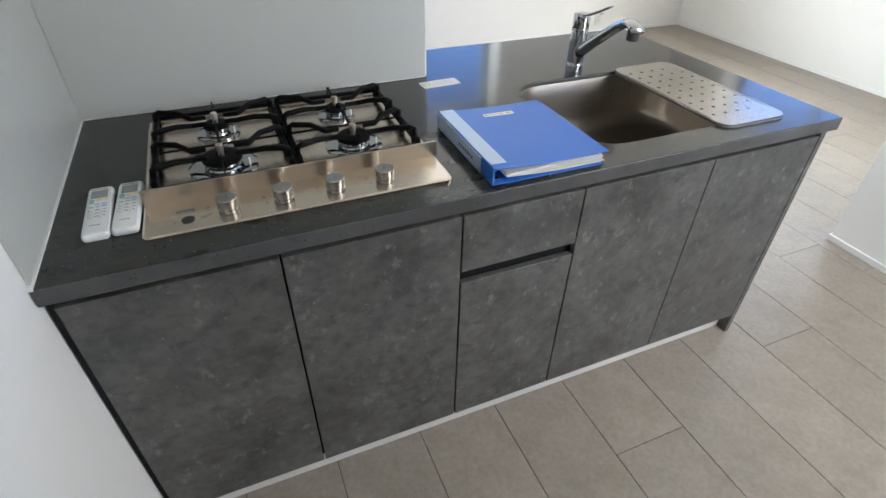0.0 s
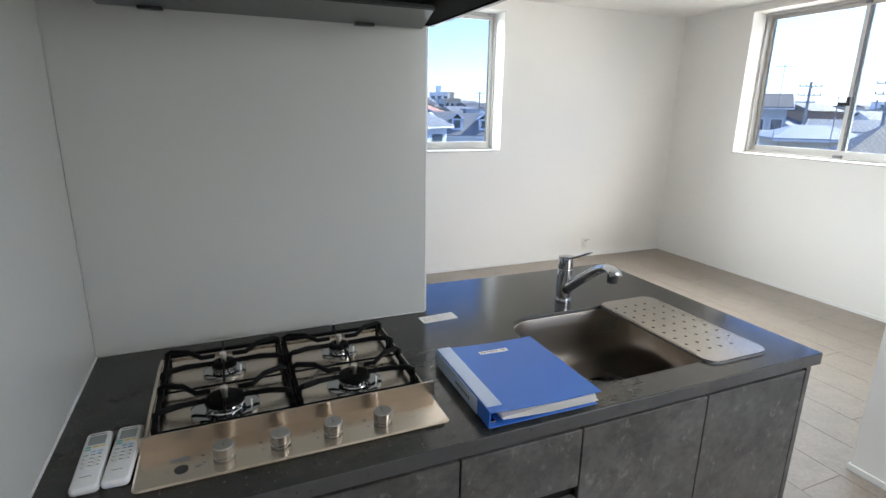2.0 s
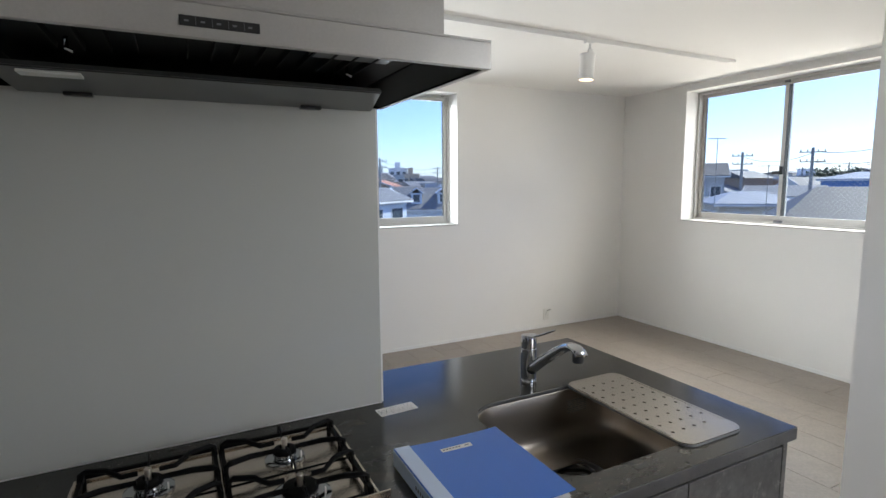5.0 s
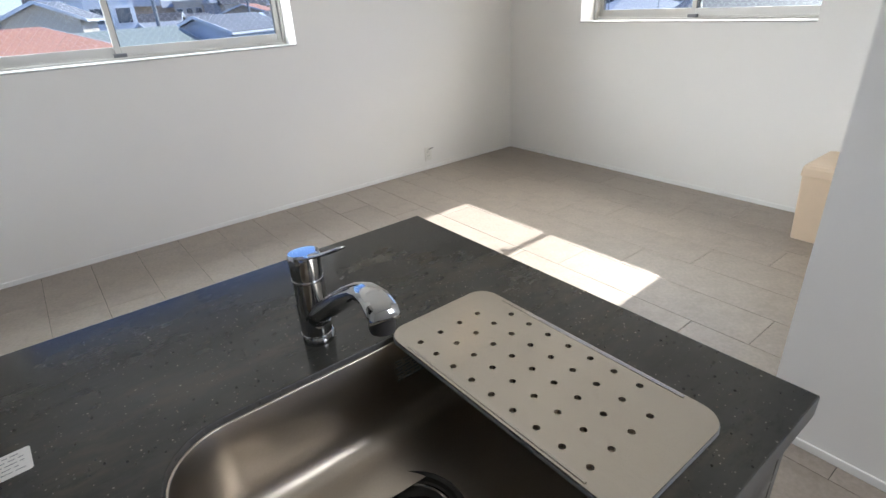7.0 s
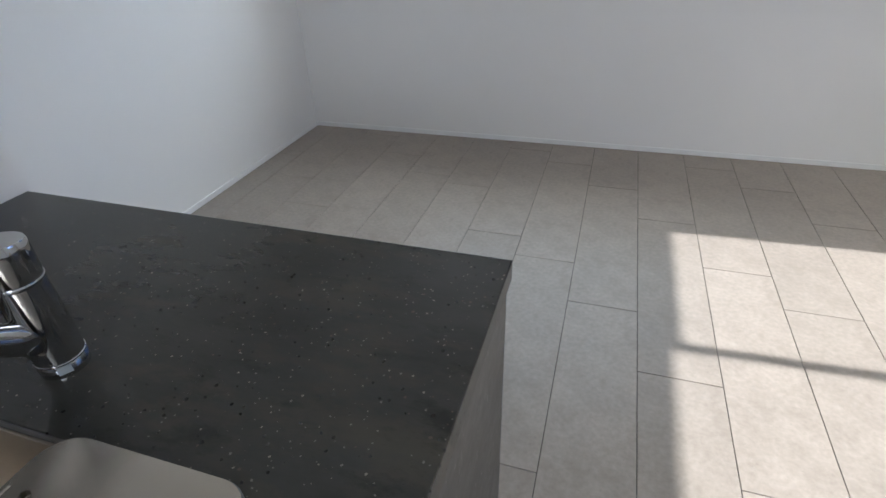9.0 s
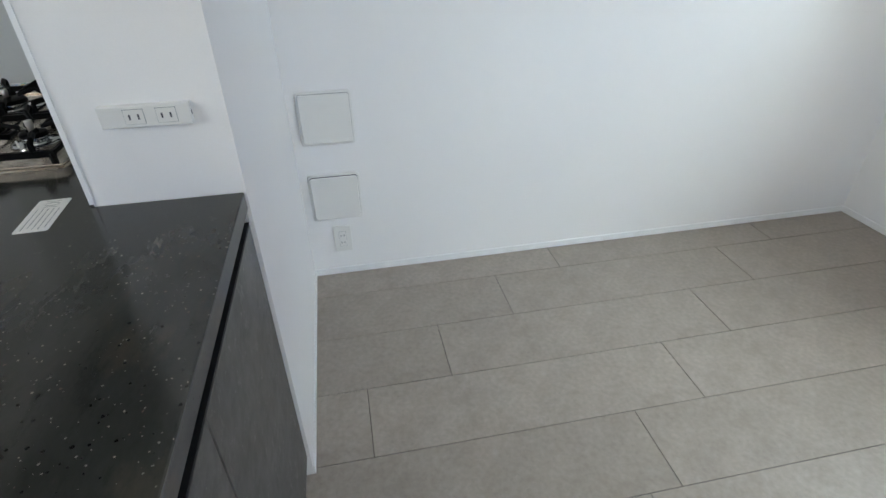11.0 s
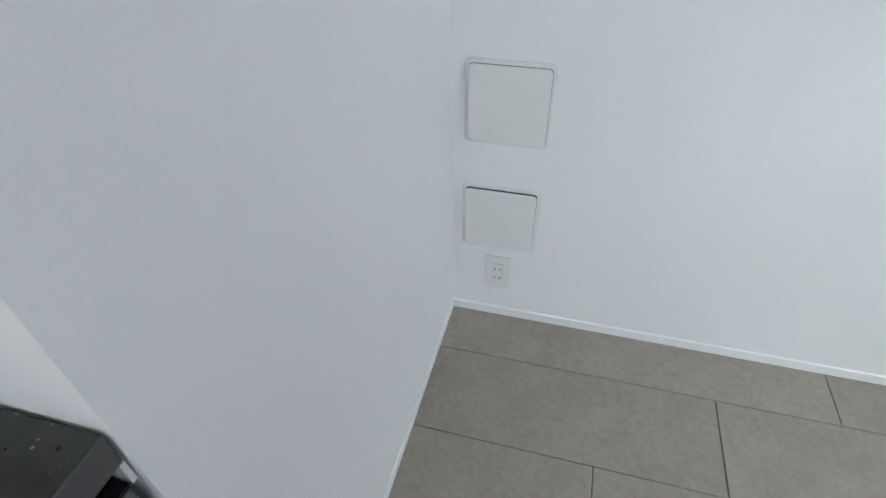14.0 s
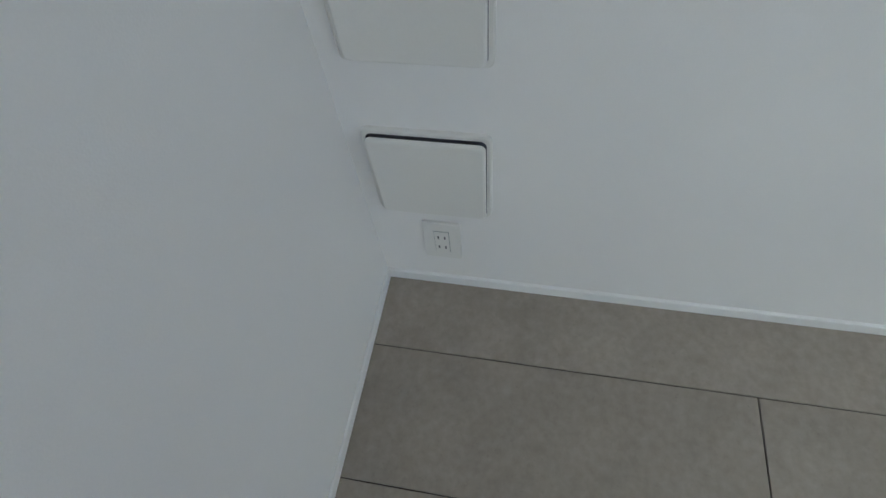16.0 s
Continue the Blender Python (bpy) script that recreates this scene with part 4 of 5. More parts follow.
def remote(m):
    """A white air-conditioner remote control."""
    thing = base("remote_control", (0, 0, 0), "white air-conditioner remote control lying on the worktop", "remote control", "remote controls on the worktop")
    w, l = 0.046, 0.178
    bm = bmesh.new()
    loops = []
    for inset, z in ((0.004, 0.0), (0.0008, 0.003), (0.0, 0.008), (0.0006, 0.012), (0.003, 0.0155), (0.007, 0.0165)):
        loops.append([(x, y, z) for x, y in round_rect(-w / 2 + inset, w / 2 - inset, -l / 2 + inset, l / 2 - inset, 0.009 - min(inset, 0.004), 5)])
    rings = loft(bm, loops)
    bm.faces.new(rings[0]), bm.faces.new(rings[-1])
    ob = put("case", bm, REMOTE, thing, smooth=True)
    ob.data.set_sharp_from_angle(angle=radians(40))
    zt = 0.0166
    bm = bmesh.new()
    add_box(bm, -0.0145, 0.0145, 0.042, 0.072, zt, zt + 0.0006, 0.0002, 1)
    put("display", bm, LCD_SHADE, thing)
    for mat_, cells in ((GREEN, ((-0.016, -0.007, 0.032, 0.037), (-0.016, -0.007, 0.0245, 0.0285))), (YELLOW, ((-0.004, 0.006, 0.032, 0.037), (0.008, 0.016, 0.0325, 0.0365))),
                        (SKYB, ((-0.005, 0.003, 0.016, 0.020), (0.006, 0.015, 0.016, 0.020), (0.006, 0.015, 0.008, 0.012)))):
        bm = bmesh.new()
        for a, b, c, d in cells:
            add_box(bm, a, b, c, d, zt, zt + 0.0008, 0.0003, 1)
        bits(put("button", bm, mat_, thing))
    bm = bmesh.new()
    for r in range(4):
        for c in range(3):
            add_box(bm, -0.015 + c * 0.011, -0.0075 + c * 0.011, 0.0075 - r * 0.0115, 0.0095 - r * 0.0115, zt, zt + 0.0004)
    add_box(bm, -0.015, 0.013, 0.0765, 0.0790, zt - 0.0004, zt + 0.0003)
    add_box(bm, -0.010, 0.008, -0.058, -0.0565, zt, zt + 0.0003)
    bits(put("lettering", bm, GREYINK, thing))
    bm = bmesh.new()
    for r in range(3):
        for c in range(2):
            add_lathe(bm, [(0.0042, zt - 0.0003), (0.0042, zt + 0.0008), (0.003, zt + 0.0011)], (-0.009 + c * 0.016, -0.006 - r * 0.0115, 0), 14)
    bits(put("keys", bm, PLASTIC, thing))
    thing.matrix_world = m
    return thing


first = remote(pose(0.0885, 0.195, H, 0, 0, 1))
second = copy_thing(first, pose(0.139, 0.197, H, 0, 0, -1.5))

sticker = base("notice_sticker", (0, 0, 0), "white printed notice sticker on the worktop", "sticker")
bm = bmesh.new()
rings = loft(bm, [[(x, y, 0.0003) for x, y in round_rect(0, 0.121, 0, 0.052, 0.004, 3)], [(x, y, 0.0008) for x, y in round_rect(0, 0.121, 0, 0.052, 0.004, 3)]])
bm.faces.new(rings[0]), bm.faces.new(rings[-1])
put("label", bm, PAPER, sticker)
bm = bmesh.new()
random.seed(2)
for r in range(5):
    x = 0.038
    while x < 0.108:
        w = random.uniform(0.004, 0.014)
        add_box(bm, x, min(x + w, 0.113), 0.009 + r * 0.0085, 0.0102 + r * 0.0085, 0.0009, 0.0011)
        x += w + 0.003
for cxx in (0.012, 0.027):
    for sg in (1, -1):
        add_sweep(bm, [(cxx - 0.006, 0.026 - sg * 0.012, 0.0010), (cxx + 0.006, 0.026 + sg * 0.012, 0.0010)], (0.0006, 0.0002), 4)
bits(put("printing", bm, GREYINK, sticker))
sticker.matrix_world = pose(0.907, 0.598, H, 0, 0, 3)

# ---------------------------------------------------------------- electrical plates and vent covers


def add_slots(bm, x, z, gap, y, n=2):
    for i in range(n):
        add_box(bm, x - gap / 2 + i * gap - 0.0013, x - gap / 2 + i * gap + 0.0013, y - 0.0005, y + 0.0005, z - 0.0042, z + 0.0042)


def wall_socket(name, m, label):
    """A plate with two sockets, one over the other; built facing -y."""
    thing = base(name, (0, 0, 0), label, "socket")
    box("plate", -0.035, 0.035, -0.0075, 0.0, -0.058, 0.058, PLASTIC, thing, 0.002, 2)
    # grey margin that paints the shadow round the white insert
    box("surround", -0.0142, 0.0142, -0.0081, -0.0076, -0.0347, 0.0347, LCD_SHADE, thing)
    box("insert", -0.0135, 0.0135, -0.0092, -0.0082, -0.034, 0.034, PLASTIC, thing, 0.0004, 1)
    bm = bmesh.new()
    for z in (-0.016, 0.016):
        add_slots(bm, 0, z, 0.0125, -0.0094)
    bits(put("slots", bm, INK, thing))
    thing.matrix_world = m
    return thing


corner_socket = wall_socket("wall_socket", pose(3.836, YN, 0.140), "white double wall socket low on the white wall")
bm = bmesh.new()
add_sweep(bm, [(0.012, -0.009, 0.040), (0.018, -0.020, 0.046), (0.034, -0.024, 0.049), (0.048, -0.022, 0.048)], 0.0026, 8)
add_box(bm, 0.008, 0.016, -0.013, -0.007, 0.036, 0.044, 0.001, 1)
put("lead", bm, BLACK, corner_socket)
wall_socket("wall_socket", pose(0.0, 1.088, 0.168, 0, 0, 90), "white double wall socket low on the white wall")

strip = base("counter_socket", (0, 0, 0), "white low-profile double socket on the partition end", "socket")
box("case", -0.070, 0.070, -0.013, 0.0, -0.018, 0.018, PLASTIC, strip, 0.002, 2)
for x in (-0.016, 0.033):
    # slightly larger grey plate, a painted shadow line about each insert
    box("surround", x - 0.0155, x + 0.0155, -0.0135, -0.0131, -0.0123, 0.0123, LCD_SHADE, strip)
    box("insert", x - 0.0149, x + 0.0149, -0.0146, -0.0136, -0.0117, 0.0117, PLASTIC, strip, 0.0006, 1)
bm = bmesh.new()
for x in (-0.016, 0.033):
    add_slots(bm, x, 0.0, 0.0135, -0.0148)
add_box(bm, 0.0698, 0.0704, -0.0085, -0.005, -0.004, 0.004)
bits(put("slots", bm, INK, strip))
strip.matrix_world = pose(0.947, 0.833, 1.004, 0, 0, 90)


def vent_cover(m, open_by, label):
    """A square ventilation cover with a lid; built facing -y, hinged at its foot."""
    thing = base("vent_cover", (0, 0, 0), label, "vent cover", "vent covers on the wall")
    s = 0.097
    bm = bmesh.new()
    loops = []
    for inset, y in ((0.0, 0.0), (0.0, -0.006), (0.002, -0.008), (0.010, -0.0085)):
        loops.append([(x, y, z) for x, z in round_rect(-s + inset, s - inset, -s + inset, s - inset, 0.012, 5)])
    rings = loft(bm, loops)
    bm.faces.new(rings[0]), bm.faces.new(rings[-1])
    put("frame", bm, PLASTIC, thing)
    # solid dark plate that paints the shade in the gap round the lid
    bm = bmesh.new()
    q = 0.0895
    rings = loft(bm, [[(x, -0.0085, z) for x, z in round_rect(-q, q, -q, q, 0.010, 5)], [(x, -0.0092, z) for x, z in round_rect(-q, q, -q, q, 0.010, 5)]])
    bm.faces.new(rings[0]), bm.faces.new(rings[-1])
    put("opening", bm, INK, thing)
    bm = bmesh.new()
    q = 0.0889
    loops = []
    for inset, y in ((0.004, 0.0), (0.0, -0.001), (0.0, -0.006), (0.0015, -0.008), (0.004, -0.0088)):
        loops.append([(x, y, z) for x, z in round_rect(-q + inset, q - inset, inset, 2 * q - inset, 0.010, 5)])
    rings = loft(bm, loops)
    bm.faces.new(rings[0]), bm.faces.new(rings[-1])
    lid = put("lid", bm, PLASTIC, thing)
    lid.matrix_basis = pose(0, -0.0098, -q, open_by, 0, 0)
    thing.matrix_world = m
    return thing


vent_cover(pose(0.0, 1.085, 0.668, 0, 0, 90), 0, "closed square white ventilation cover on the wall")
vent_cover(pose(0.0, 1.083, 0.357, 0, 0, 90), 1.3, "square white ventilation cover standing ajar on the wall")

# ---------------------------------------------------------------- track light
track = base("lighting_track", (2.7, 1.90, CZ), "slim white lighting track on the ceiling", "lighting track")
bm = bmesh.new()
add_box(bm, 1.15, 4.24, 1.885, 1.890, CZ - 0.020, CZ - 0.0005)
add_box(bm, 1.15, 4.24, 1.914, 1.919, CZ - 0.020, CZ - 0.0005)
add_box(bm, 1.15, 4.24, 1.890, 1.914, CZ - 0.006, CZ - 0.0005)
put("rail", bm, TRIM, track)
box("end_cap", 4.24, 4.30, 1.884, 1.920, CZ - 0.021, CZ - 0.0005, TRIM, track, 0.002, 1)
hold(track)
spot = base("spotlight", (2.84, 1.902, CZ - 0.02), "white cylinder spotlight, lit, on the ceiling track", "spotlight")
SX, SY = 2.845, 1.902
box("adapter", SX - 0.035, SX + 0.035, SY - 0.014, SY + 0.014, CZ - 0.038, CZ - 0.0185, TRIM, spot, 0.003)
bm = bmesh.new()
add_sweep(bm, [(SX + 0.01, SY, CZ - 0.036), (SX + 0.01, SY, CZ - 0.075)], 0.008, 10)
add_box(bm, SX - 0.008, SX + 0.028, SY - 0.006, SY + 0.006, CZ - 0.105, CZ - 0.070, 0.002)
put("arm", bm, TRIM, spot)
tilt = Matrix.Translation((SX - 0.01, SY, CZ - 0.10)) @ Matrix.Rotation(radians(3), 4, (0, 1, 0))
lathe("shade", [(0.020, 0.0), (0.046, -0.004), (0.048, -0.010), (0.048, -0.165), (0.0455, -0.166), (0.0450, -0.150), (0.036, -0.140)], (0, 0, 0), TRIM, spot, 36, tilt)
lathe("lens", [(0.0445, -0.160), (0.0445, -0.1655), (0.02, -0.167)], (0, 0, 0), LAMPGLOW, spot, 24, tilt)
hold(spot)

# ---------------------------------------------------------------- bin by the window wall
bin_ob = base("storage_bin", (0, 0, 0), "beige lidded plastic bin standing by the wall", "bin")
bm = bmesh.new()
loops = []
for inset, z in ((0.022, 0.0), (0.018, 0.006), (0.008, 0.30), (0.004, 0.385), (0.010, 0.386)):
    loops.append([(x, y, z) for x, y in round_rect(inset, 0.40 - inset, inset, 0.24 - inset, 0.012, 4)])
rings = loft(bm, loops)
bm.faces.new(rings[0]), bm.faces.new(rings[-1])
put("body", bm, CARD, bin_ob)
bm = bmesh.new()
loops = []
for inset, z in ((0.0, 0.380), (-0.003, 0.382), (0.0, 0.425), (0.006, 0.440), (0.030, 0.447)):
    loops.append([(x, y, z) for x, y in round_rect(inset, 0.40 - inset, inset, 0.24 - inset, 0.014, 4)])
rings = loft(bm, loops)
bm.faces.new(rings[0]), bm.faces.new(rings[-1])
put("lid", bm, CARD, bin_ob)
box("handle_slot", 0.06, 0.15, 0.0015, 0.008, 0.345, 0.372, DARK, bin_ob, 0.001, 1)
box("label", 0.03, 0.10, 0.0035, 0.009, 0.26, 0.31, PAPER, bin_ob, 0.001, 1)
bin_ob.matrix_world = pose(4.425, 0.600, 0)

# ---------------------------------------------------------------- the town outside
GZ = -6.2
ASPH = material("street_ground", 0.9, color=(0.12, 0.12, 0.12), vary=0.3, scale=0.2, grain=0.1, grain_scale=5)
_pal = {
    "white": (0.74, 0.74, 0.73), "cream": (0.62, 0.54, 0.43), "bluewhite": (0.60, 0.66, 0.74), "brown": (0.32, 0.22, 0.16), "grey": (0.42, 0.43, 0.44),
    "blue": (0.10, 0.22, 0.50), "tan": (0.50, 0.40, 0.30), "dark": (0.13, 0.13, 0.14)}
PAINT = {k: material("render_" + k, 0.8, color=c, vary=0.08, scale=0.8, grain=0.05, grain_scale=30) for k, c in _pal.items()}
ROOF = {
    "grey": material("roof_slate_grey", 0.6, color=(0.19, 0.19, 0.192), vary=0.15, scale=2, grain=0.15, grain_scale=12, stretch=(1, 6, 6)),
    "brown": material("roof_slate_brown", 0.6, color=(0.095, 0.086, 0.080), vary=0.15, scale=2, grain=0.15, grain_scale=12, stretch=(1, 6, 6)),
    "orange": material("roof_tile_orange", 0.6, color=(0.42, 0.19, 0.11), vary=0.15, scale=2, grain=0.2, grain_scale=12, stretch=(1, 6, 6)),
    "green": material("roof_sheet_green", 0.5, color=(0.24, 0.26, 0.22), vary=0.12, scale=2, grain=0.1, grain_scale=12, stretch=(1, 6, 6)),
    "pale": material("roof_sheet_pale", 0.45, color=(0.34, 0.34, 0.335), vary=0.1, scale=2, grain=0.1, grain_scale=10, stretch=(1, 6, 6))}
PANE = material("dark_window_pane", 0.12, color=(0.06, 0.08, 0.10), vary=0.2, scale=0.6, grain=0.05)
POLE = material("concrete_pole", 0.85, color=(0.30, 0.30, 0.29), vary=0.1, scale=2, grain=0.1)
LEAF = material("foliage", 0.7, color=(0.05, 0.075, 0.035), vary=0.4, scale=1.5, grain=0.3, grain_scale=12)
BARK = material("bark", 0.9, color=(0.10, 0.08, 0.06), vary=0.2, grain=0.2)
tagged(box("ground", -600, 900, -600, 900, GZ - 0.5, GZ, ASPH), "grey town ground far below the windows", "ground", kind="structure")
EYE = (0.72, -0.35, 1.44)


def spot_at(az, d):
    return EYE[0] + d * math.sin(radians(az)), EYE[1] + d * math.cos(radians(az))


def add_windows(bm, frame_bm, w, d, z0, z1, cols, sides="fblr"):
    rows = max(1, int((z1 - z0) / 2.8))
    for r in range(rows):
        zc = z0 + (z1 - z0) * (r + 0.55) / rows
        for s in sides:
            span = w if s in "fb" else d
            for c in range(cols):
                u = -span / 2 + span * (c + 0.5) / cols
                ww, hh = min(0.8, span / cols * 0.3), 0.6
                for target, grow, out in ((frame_bm, 0.10, 0.04), (bm, 0.0, 0.06)):
                    a, b, lo, hi = u - ww - grow, u + ww + grow, zc - hh - grow, zc + hh + grow
                    if s == "f":
                        add_box(target, a, b, -d / 2 - out, -d / 2 + 0.02, lo, hi)
                    elif s == "b":
                        add_box(target, a, b, d / 2 - 0.02, d / 2 + out, lo, hi)
                    elif s == "l":
                        add_box(target, -w / 2 - out, -w / 2 + 0.02, a, b, lo, hi)
                    else:
                        add_box(target, w / 2 - 0.02, w / 2 + out, a, b, lo, hi)


def house(az, dist, w, d, eave, ridge, turn, paint, roof, cols=2, hip=0.0, dormers=0):
    """A house with a ridge along its own x, standing in the direction az from the windows."""
    x, y = spot_at(az, dist)
    thing = base("house", (0, 0, 0), f"{paint} rendered house with a {roof} pitched roof in the town", "house", "houses of the town")
    he, hr = eave - GZ, ridge - GZ
    bm = bmesh.new()
    a = [(-w / 2, -d / 2), (w / 2, -d / 2), (w / 2, d / 2), (-w / 2, d / 2)]
    low = [bm.verts.new((p, q, 0)) for p, q in a]
    up = [bm.verts.new((p, q, he)) for p, q in a]
    pk = [bm.verts.new((-w / 2 + hip * d / 2, 0, hr - 0.05)), bm.verts.new((w / 2 - hip * d / 2, 0, hr - 0.05))]
    for i in range(4):
        bm.faces.new((low[i], low[(i + 1) % 4], up[(i + 1) % 4], up[i]))
    bm.faces.new((up[0], up[3], pk[0])), bm.faces.new((up[1], up[2], pk[1]))
    bm.faces.new((up[0], up[1], pk[1], pk[0])), bm.faces.new((up[3], up[2], pk[1], pk[0]))
    put("wall", bm, PAINT[paint], thing)
    o, th = 0.45, 0.14
    sl = (hr - he) / (d / 2)
    bm = bmesh.new()
    for sg in (1, -1):
        vs = [(-w / 2 - o, sg * (d / 2 + o), he - o * sl), (w / 2 + o, sg * (d / 2 + o), he - o * sl),
              (w / 2 + o - hip * (d / 2 + o), 0, hr), (-w / 2 - o + hip * (d / 2 + o), 0, hr)]
        lo = [bm.verts.new(v) for v in vs]
        hi = [bm.verts.new((p, q, r + th)) for p, q, r in vs]
        bm.faces.new(lo), bm.faces.new(hi)
        for i in range(4):
            bm.faces.new((lo[i], lo[(i + 1) % 4], hi[(i + 1) % 4], hi[i]))
    if hip:
        for sg in (1, -1):
            vs = [(sg * (w / 2 + o), -d / 2 - o, he - o * sl), (sg * (w / 2 + o), d / 2 + o, he - o * sl), (sg * (w / 2 + o - hip * (d / 2 + o)), 0, hr)]
            lo = [bm.verts.new(v) for v in vs]
            hi = [bm.verts.new((p, q, r + th)) for p, q, r in vs]
            bm.faces.new(lo), bm.faces.new(hi)
            for i in range(3):
                bm.faces.new((lo[i], lo[(i + 1) % 3], hi[(i + 1) % 3], hi[i]))
    put("roof", bm, ROOF[roof], thing)
    bm = bmesh.new()
    for sg in (1, -1):
        if not hip:
            for q in (1, -1):
                add_sweep(bm, [(sg * (w / 2 + o + 0.02), q * (d / 2 + o), he - o * sl + 0.05), (sg * (w / 2 + o + 0.02), 0, hr + 0.05)], (0.04, 0.14), 4, square=True)
        add_box(bm, -w / 2 - o, w / 2 + o, sg * (d / 2 + o) - 0.05, sg * (d / 2 + o) + 0.05, he - o * sl - 0.08, he - o * sl + 0.06)
    bits(put("bargeboard", bm, PAINT["white"], thing))
    bm, fm = bmesh.new(), bmesh.new()
    add_windows(bm, fm, w, d, 0.4, he, cols)
    bits(put("window", bm, PANE, thing))
    bits(put("window_frame", fm, PAINT["white"], thing))
    for k in range(dormers):
        u = -w / 2 + w * (k + 0.5) / dormers
        bm = bmesh.new()
        yb, zb = -d / 4, he + (hr - he) * 0.35
        add_box(bm, u - 0.55, u + 0.55, -d / 2 + 0.35, yb + 1.2, zb - 0.3, zb + 0.8)
        for sg in (1, -1):
            vs = [(u + sg * 0.75, -d / 2 + 0.2, zb + 0.65), (u, -d / 2 + 0.2, zb + 1.25), (u, yb + 1.8, zb + 1.25), (u + sg * 0.75, yb + 1.8, zb + 0.65)]
            lo = [bm.verts.new(v) for v in vs]
            hi = [bm.verts.new((p, q, r + 0.12)) for p, q, r in vs]
            bm.faces.new(lo), bm.faces.new(hi)
            for i in range(4):
                bm.faces.new((lo[i], lo[(i + 1) % 4], hi[(i + 1) % 4], hi[i]))
        put("dormer", bm, PAINT["bluewhite"], thing)
        bm = bmesh.new()
        add_box(bm, u - 0.32, u + 0.32, -d / 2 + 0.30, -d / 2 + 0.36, zb - 0.1, zb + 0.65)
        put("dormer_window", bm, PANE, thing)
    thing.matrix_world = pose(x, y, GZ, 0, 0, turn)
    return thing


def block(az, dist, w, d, top, turn, paint, cols=5, balconies=True):
    """A flat-roofed building with storeys, windows and balconies."""
    x, y = spot_at(az, dist)
    thing = base("apartment_block", (0, 0, 0), f"flat-roofed {paint} apartment building in the town", "building", "flat-roofed buildings of the town")
    h = top - GZ
    bm = bmesh.new()
    add_box(bm, -w / 2, w / 2, -d / 2, d / 2, 0, h - 0.4)
    add_box(bm, -w / 2 - 0.1, w / 2 + 0.1, -d / 2 - 0.1, d / 2 + 0.1, h - 0.4, h)
    add_box(bm, -w / 6, w / 8, -d / 5, d / 5, h, h + min(2.0, 0.03 * dist))
    put("wall", bm, PAINT[paint], thing)
    bm, fm = bmesh.new(), bmesh.new()
    add_windows(bm, fm, w, d, 0.3, h - 0.5, cols)
    bits(put("window", bm, PANE, thing))
    bits(put("window_frame", fm, PAINT["white"], thing))
    if balconies:
        bm = bmesh.new()
        for r in range(max(1, int(h / 2.8))):
            z = (h - 0.5) * (r + 0.30) / max(1, int(h / 2.8))
            add_box(bm, -w / 2 + 0.3, w / 2 - 0.3, -d / 2 - 1.1, -d / 2, z - 0.6, z - 0.45)
            add_box(bm, -w / 2 + 0.3, w / 2 - 0.3, -d / 2 - 1.15, -d / 2 - 1.05, z - 0.45, z + 0.45)
        bits(put("balcony", bm, PAINT["white"], thing))
    thing.matrix_world = pose(x, y, GZ, 0, 0, turn)
    return thing


# seen through the north window
house(0.5, 25, 6, 4.5, 0.35, 1.05, 60, "cream", "orange")
house(9.8, 40, 7, 3.6, -0.35, 0.55, 32, "cream", "green")
house(4.6, 45, 4, 4.2, 1.5, 2.4, 70, "cream", "grey")
house(18.2, 45, 6.0, 5.0, 0.15, 1.05, 34, "bluewhite", "grey")
house(25.5, 56, 11, 6.0, -0.9, 0.95, -24, "bluewhite", "grey", dormers=4)
house(20.2, 84, 6, 6.0, 1.0, 2.0, 55, "tan", "orange")
house(13.4, 55, 4.5, 5.0, -0.2, 0.7, 10, "white", "pale")
house(-6, 40, 8, 7.0, -0.5, 1.3, 10, "white", "grey")
house(15.4, 74, 6, 5, 0.2, 1.2, 50, "grey", "brown")
house(30, 60, 9, 8, -0.3, 1.2, 20, "white", "brown")
house(23.0, 78, 6, 5, 0.0, 1.0, 30, "white", "brown")
house(12.0, 70, 5, 5, 0.4, 1.4, -20, "brown", "brown")
block(8.1, 60, 4.0, 5, 3.3, 10, "white", 2, False)
block(5.4, 86, 7, 8, 6.4, 4, "brown", 3)
block(10.3, 100, 7.5, 7, 5.7, -2, "tan", 5)
block(16.0, 112, 9, 7, 3.3, -12, "cream", 6)
block(19.8, 165, 17, 10, 4.3, -18, "grey", 7, False)
block(22.2, 175, 6, 6, 6.6, -20, "white", 3, False)
block(23.6, 170, 5, 6, 4.6, -20, "tan", 3, False)
# seen through the east window
house(66.4, 28, 6.0, 5.6, -0.15, 1.12, -54, "grey", "brown", hip=0.55)
house(65.9, 75, 7, 8, 1.65, 2.35, -66, "blue", "pale", hip=0.8)
house(57.5, 45, 5.0, 4.6, -0.05, 0.65, -40, "cream", "pale", hip=0.7)
house(60.4, 62, 6, 5, 0.1, 0.95, -62, "white", "grey")
house(53.9, 62, 3.0, 5, 2.2, 3.3, -50, "grey", "brown")
house(71.0, 48, 6, 5, -0.4, 0.9, -75, "white", "brown")
house(61.0, 34, 4.5, 4, -1.4, -0.5, -55, "dark", "brown")
house(54.8, 50, 4.5, 4, -0.9, 0.1, -30, "white", "grey")
house(62.4, 90, 6, 5, 0.9, 1.9, -30, "white", "brown")
block(56.6, 150, 14, 9, 2.4, -50, "grey", 5, False)
block(62.0, 170, 15, 10, 2.6, -62, "white", 6, False)
